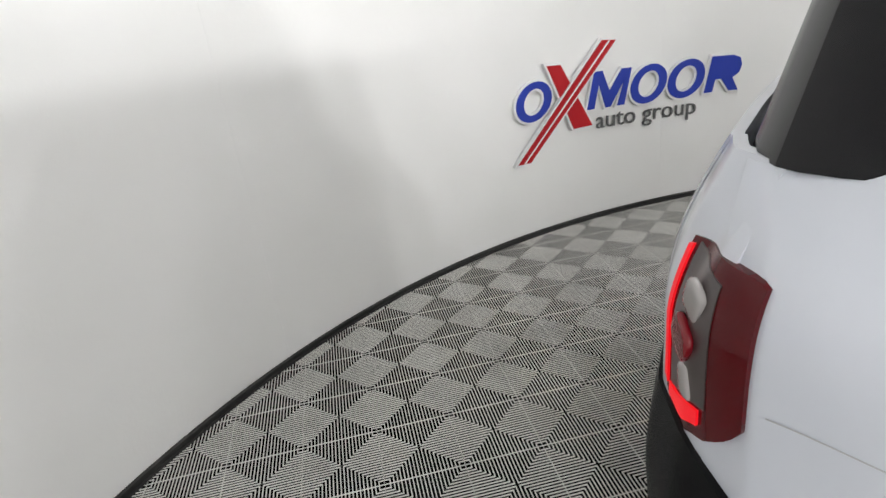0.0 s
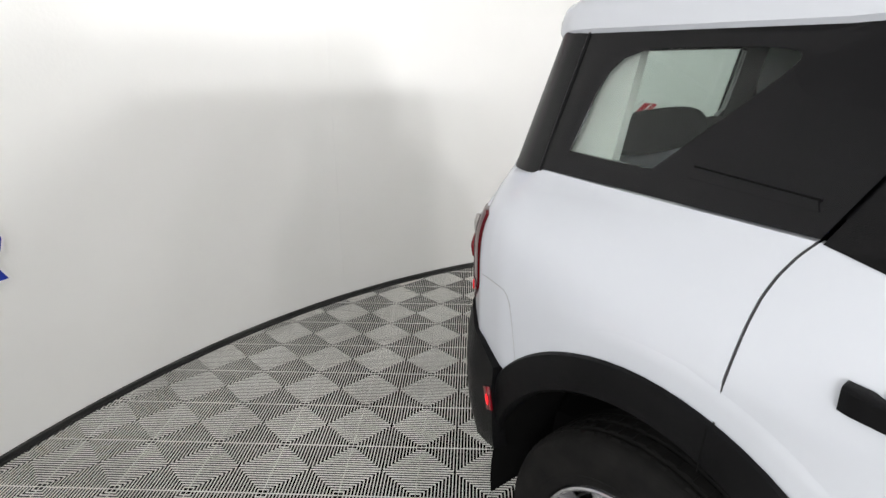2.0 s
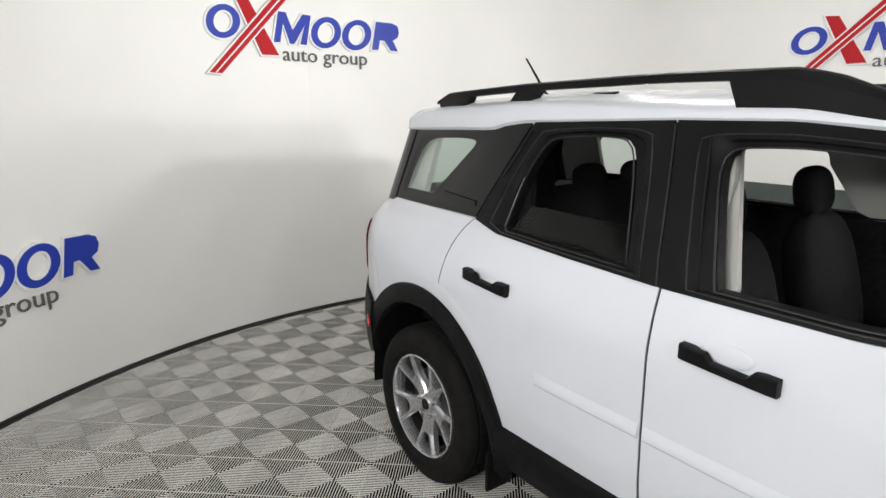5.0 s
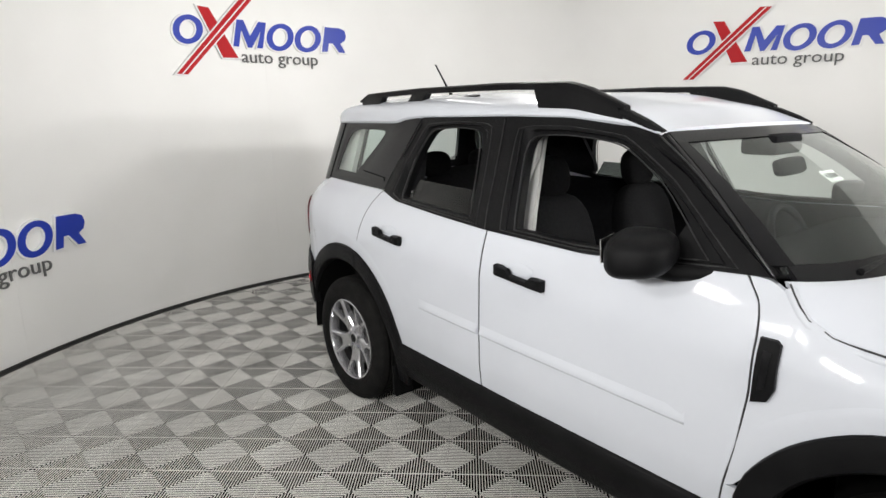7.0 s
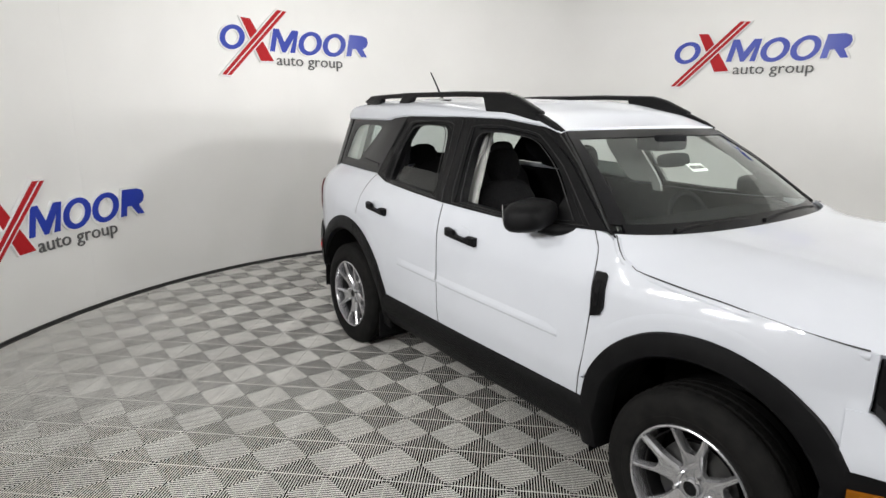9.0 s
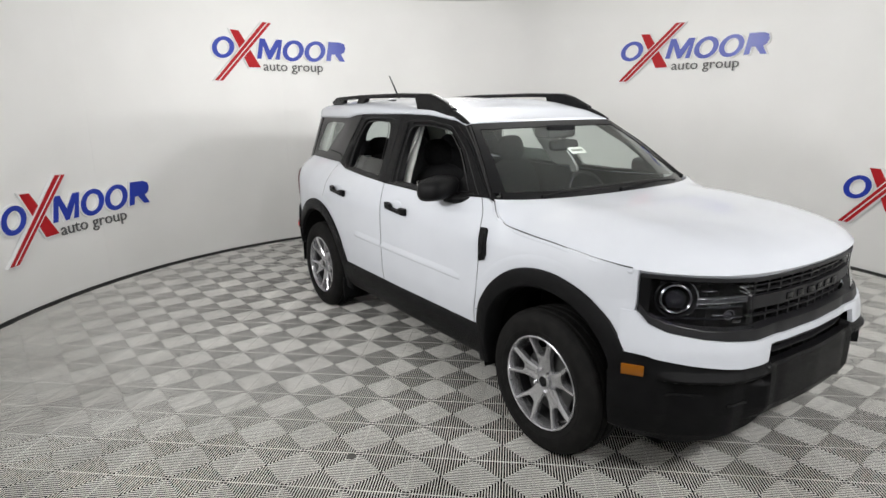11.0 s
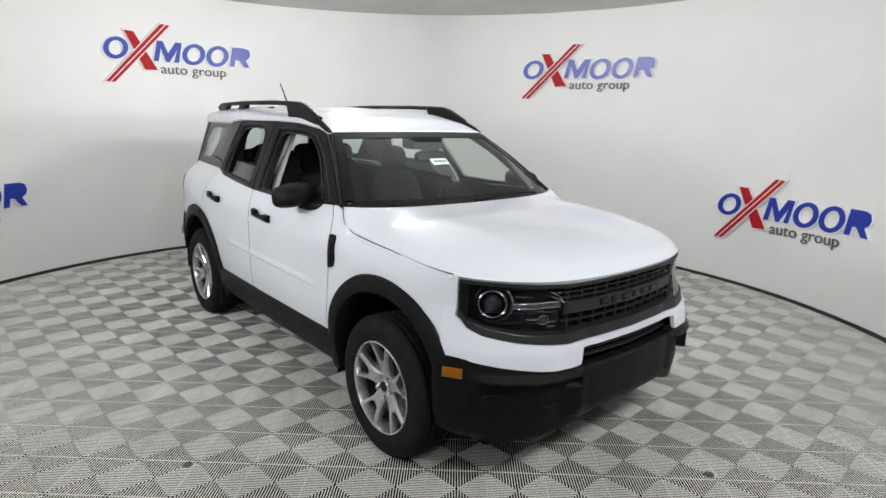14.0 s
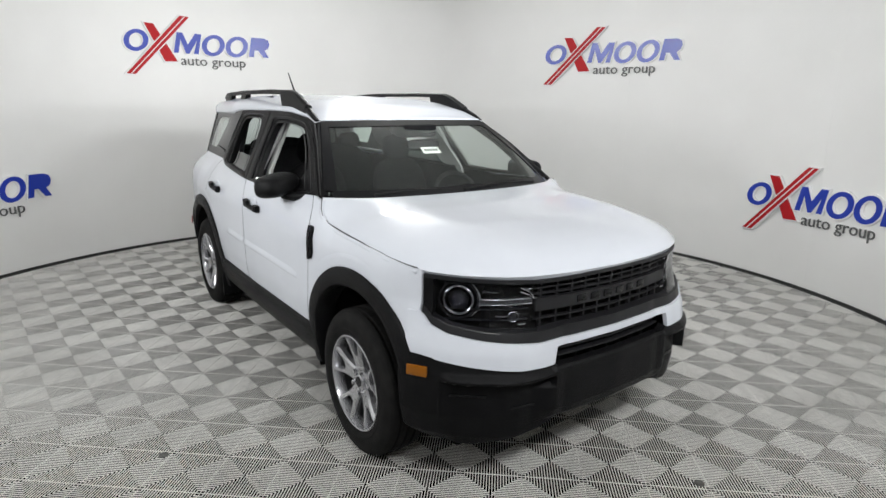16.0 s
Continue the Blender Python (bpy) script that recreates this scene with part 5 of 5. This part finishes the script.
def wheel(cx, side):
    w = new("wheel")
    w.parent = car
    w.matrix_basis = pose(cx + (0.008 if cx < 0 else 0.0), side * (0.775 if cx < 0 else 0.780), WHEEL_Z, 0, 14 if cx < 0 else 49, 0 if side < 0 else 180)
    bm = bmesh.new()
    lathe(bm, [(0.236, -0.090), (0.239, -0.105), (0.246, -0.110), (0.264, -0.1155), (0.267, -0.114), (0.271, -0.1155), (0.300, -0.114), (0.318, -0.110), (0.322, -0.107), (0.334, -0.104), (0.346, -0.094), (0.353, -0.080),
               (0.355, -0.062), (0.346, -0.060), (0.346, -0.052), (0.356, -0.050), (0.357, -0.018), (0.347, -0.016), (0.347, -0.008), (0.357, -0.006), (0.357, 0.026), (0.347, 0.028), (0.347, 0.036), (0.356, 0.038),
               (0.353, 0.08), (0.334, 0.104), (0.262, 0.1155), (0.236, 0.09)], 72)
    tyre = part("tyre", bm, RUBBER, w, "black all-terrain tyre", 30)
    bm = bmesh.new()
    for i in range(60):
        a = 2 * math.pi * i / 60
        for y0, y1, sh in ((-0.098, -0.066, 0.0), (-0.048, -0.020, 0.03), (-0.004, 0.024, 0.05)):
            rr = 0.3455 if y0 < -0.09 else 0.354
            m = Matrix.Rotation(a + sh, 4, "Y") @ pose(rr, (y0 + y1) / 2, 0, 0, 0, -28 if y0 < -0.09 else 0)
            c = [Vector((dx, dy * (y1 - y0) / 2, dz)) for dx in (0.0, 0.0045) for dy in (-1, 1) for dz in (-0.0125, 0.0125)]
            v = [bm.verts.new(m @ p) for p in c]
            for f in ((4, 5, 7, 6), (0, 1, 5, 4), (2, 3, 7, 6), (0, 2, 6, 4), (1, 3, 7, 5)):
                bm.faces.new([v[k] for k in f])
    tr = finish(bm, "tread", RUBBER, tyre, "blocky tyre tread", 30, 0)
    tagged(tr, kind="stuff")
    bm = bmesh.new()
    lathe(bm, [(0.208, 0.09), (0.209, 0.02), (0.211, -0.06), (0.2135, -0.096), (0.2165, -0.107), (0.221, -0.1095), (0.2255, -0.107), (0.2265, -0.098), (0.2265, 0.09)], 72)
    rim = part("rim", widen(bm), ALLOY, w, "silver alloy rim")
    # five broad forked spokes
    for k in range(5):
        m = Matrix.Rotation(2 * math.pi * k / 5, 4, "Y")
        bm = bmesh.new()
        for sg in (-1, 1):
            o, i = [], []
            for f in (0, 0.15, 0.3, 0.42, 0.50, 0.52, 0.56, 0.68, 0.84, 1):
                r = 0.045 + 0.165 * f
                outer_e = lerp(f, [0, 0.25, 0.5, 0.75, 1], [0.036, 0.036, 0.043, 0.060, 0.076])
                inner_e = lerp(f, [0, 0.50, 0.52, 0.56, 0.75, 1], [0.0, 0.0, 0.013, 0.020, 0.036, 0.053])
                yy = lerp(f, [0, 0.3, 0.8, 1], [-0.070, -0.078, -0.096, -0.102])
                mid = (inner_e + outer_e) / 2
                o.append([(r, yy + 0.010, sg * inner_e), (r, yy, sg * (inner_e + (0.004 if f > 0.51 else 0.0005))), (r, yy - 0.0015, sg * mid), (r, yy, sg * (outer_e - 0.007)), (r, yy + 0.010, sg * outer_e)])
                i.append([(r, yy + 0.035, sg * e) for e in (inner_e, inner_e + 0.004, mid, outer_e - 0.005, outer_e)])
            slab(bm, [[m @ Vector(p) for p in row] for row in o], [[m @ Vector(p) for p in row] for row in i])
        part("spoke", widen(bm), ALLOY, rim, "", 30)
        bm = bmesh.new()
        a = 2 * math.pi * (k + 0.5) / 5
        mm = Matrix.Rotation(a, 4, "Y") @ pose(0.056, -0.078, 0, 90)
        bmesh.ops.create_cone(bm, segments=6, cap_ends=True, radius1=0.0105, radius2=0.009, depth=0.022, matrix=mm)
        part("wheel_nut", bm, CHROME, rim)
    bm = bmesh.new()
    lathe(bm, [(0.0, -0.080), (0.030, -0.080), (0.034, -0.076), (0.036, -0.066), (0.075, -0.068), (0.078, -0.05), (0.0, -0.05)], 32)
    part("hub", bm, ALLOY, rim)
    bm = bmesh.new()
    lathe(bm, [(0.0, -0.083), (0.024, -0.083), (0.027, -0.079), (0.0, -0.079)], 32)
    part("centre_cap", bm, GLOSS, rim, "black centre cap")
    bm = bmesh.new()
    lathe(bm, [(0.07, -0.035), (0.155, -0.035), (0.155, -0.012), (0.07, -0.012), (0.07, -0.035)], 48)
    part("brake_disc", bm, STEEL, w, "grey steel brake disc")
    bm = bmesh.new()
    box(bm, 0.10, 0.17, -0.055, 0.0, -0.06, 0.06, Matrix.Rotation(radians(-30), 4, "Y"), 0.01)
    part("brake_caliper", bm, STEEL, w)
    bm = bmesh.new()
    lathe(bm, [(0.0, 0.03), (0.20, 0.03), (0.20, 0.05), (0.0, 0.05)], 32)
    part("back_plate", bm, DARK, w)
    bm = bmesh.new()
    lathe(bm, [(0.193, 0.04), (0.191, -0.06), (0.194, -0.062), (0.195, 0.04)], 48)
    part("barrel", widen(bm), BARREL, w)
    return w


for cx in (REAR_X, FRONT_X):
    for s in SIDES:
        wheel(cx, s)

# ---- dark lining, floor and seats ----
bm = bmesh.new()
box(bm, -2.0, 1.85, -0.60, 0.60, 0.26, 0.48, None, 0.03)
part("underbody", bm, DARK, car)
bm = bmesh.new()
box(bm, 1.0, 1.98, -0.60, 0.60, 0.45, 0.98, None, 0.05)
part("engine_bay", bm, DARK, car)
for s in SIDES:
    part("door_lining", side_panel(span(-1.93, 0.86, 30), lambda x: max(arch(x, REAR_X, 0.50), 0.45), lambda x: min(belt(x) - 0.004, lerp(x, [0.70, 0.86], [1.19, 1.10])), s, 8, -0.03, 0.03), CABIN, car, "dark inner door trim")
    part("pillar_lining", side_panel(span(-0.40, -0.13, 6), lambda x: lerp(x, [-0.44, -0.30], [1.50, 1.18]), lambda x: lerp(x, [-0.17, -0.06], [1.58, 1.20]), s, 6, -0.055, 0.02), LINER, car, "pale grey inner pillar trim")
    xe = lambda z: lerp(z, [1.19, 1.528], [-0.045, -0.175])
    part("pillar_trim", side_panel(span(0, 1, 4), lambda x: 1.13, lambda x: 1.56, s, 8, -0.085, 0.02, lambda x, z: xe(z) - 0.05 + 0.062 * x), LINER, car, "pale grey inner pillar trim")
    part("pillar_lining", side_panel(span(-1.86, -1.60, 6), lambda x: 1.24, lambda x: 1.56, s, 6, -0.05, 0.03), LINER, car)
    part("pillar_lining", side_panel(span(-1.20, -0.86, 8), lambda x: lerp(x, [-1.20, -1.08], [1.34, 1.24]), lambda x: lerp(x, [-0.95, -0.86], [1.57, 1.30]), s, 6, -0.05, 0.03), CABIN, car)
bm = bmesh.new()
slab(bm, [[(x, v * 0.56, roof_z(x, v * 0.9) - 0.045) for v in span(-1, 1, 10)] for x in span(-1.82, 0.33, 14)], [[(x, v * 0.56, roof_z(x, v * 0.9) - 0.055) for v in span(-1, 1, 10)] for x in span(-1.82, 0.33, 14)])
part("headliner", bm, LINER, car, "pale grey headliner")
bm = bmesh.new()
slab(bm, [[(x, v * lerp(x, [0.75, 1.0], [0.72, 0.50]), lerp(x, [0.42, 0.5, 0.75, 0.9, 1.0], [1.04, 1.12, 1.155, 1.145, 1.11])) for v in span(-1, 1, 12)] for x in span(0.42, 1.0, 10)], [[(x, v * lerp(x, [0.75, 1.0], [0.72, 0.50]), 0.70) for v in span(-1, 1, 12)] for x in span(0.42, 1.0, 10)])
part("dashboard", bm, CABIN, car, "black dashboard")
bm = bmesh.new()
m_ = pose(0.47, 0.36, 1.035, 0, 65, 0)
rows = []
for a in span(0, 360, 32)[:-1]:
    ca, sa = math.cos(radians(a)), math.sin(radians(a))
    rows.append([bm.verts.new(m_ @ Vector(((0.18 + 0.015 * math.cos(radians(b))) * ca, (0.18 + 0.015 * math.cos(radians(b))) * sa, 0.015 * math.sin(radians(b))))) for b in range(0, 360, 45)])
grid_faces(bm, rows + [rows[0]], close=True)
box(bm, -0.05, 0.05, -0.17, 0.17, -0.02, 0.012, m_, 0.008)
part("steering_wheel", bm, CABIN, car, "black steering wheel")


def seat(x, y, wide, rear=False):
    st = new("seat")
    st.parent = car
    bm = bmesh.new()
    blob(bm, pose(x + 0.22, y, 0.72, 0, -6), 0.27, wide, 0.09, 4.0)
    part("cushion", bm, FABRIC, st)
    bm = bmesh.new()
    blob(bm, pose(x - 0.06, y, 0.955 if not rear else 1.02, 0, -14 if not rear else -18), 0.085, wide, 0.30 if not rear else 0.31, 3.0)
    part("backrest", bm, FABRIC, st)
    for yy in ((y,) if not rear else (y - 0.36, y, y + 0.36)):
        bm = bmesh.new()
        hz = 1.325 if not rear else 1.33
        hx = x - 0.14 if not rear else x - 0.15
        blob(bm, pose(hx, yy, hz, 0, -10), 0.055, 0.115 if not rear else 0.10, 0.10 if not rear else 0.075, 2.6)
        part("headrest", bm, FABRIC, st)
        bm = bmesh.new()
        for dy in (-0.05, 0.05):
            tube(bm, [(hx, yy + dy, hz - 0.14), (hx, yy + dy, hz)], 0.006, 6)
        part("headrest_posts", bm, STEEL, st)
    tagged(st, "black fabric seat")


seat(-0.19, -0.345, 0.225)
seat(-0.19, 0.345, 0.225)
seat(-1.02, 0.0, 0.58, True)
bm = bmesh.new()
box(bm, -1.95, -1.2, -0.62, 0.62, 0.60, 0.98, None, 0.04)
part("cargo_cover", bm, CABIN, car)
bm = bmesh.new()
blob(bm, pose(0.54, 0.03, 1.405, 0, -20), 0.022, 0.120, 0.034, 4.0)
part("rear_view_mirror", bm, CABIN, car)
bm = bmesh.new()
box(bm, 0.40, 0.54, -0.10, 0.14, 1.45, 1.53, pose(0, 0, 0), 0.02)
part("sensor_housing", bm, CABIN, car)
# paper tag on the mirror's stalk, its writing as plain bars
tag_pose = pose(0.700, -0.020, 1.385, 0, -56, 0)
bm = bmesh.new()
box(bm, -0.0008, 0.0008, -0.062, 0.062, -0.030, 0.028, tag_pose)
tg = part("paper_tag", bm, PAPER, car, "white paper tag")
for k in range(5):
    bm = bmesh.new()
    box(bm, 0.0010, 0.0016, -0.046 + k * 0.020, -0.034 + k * 0.020, -0.012, 0.012, tag_pose)
    part("writing_bar", bm, DARK, tg)
tagged(car, "white boxy compact SUV with black trim, front windows lowered", "car")
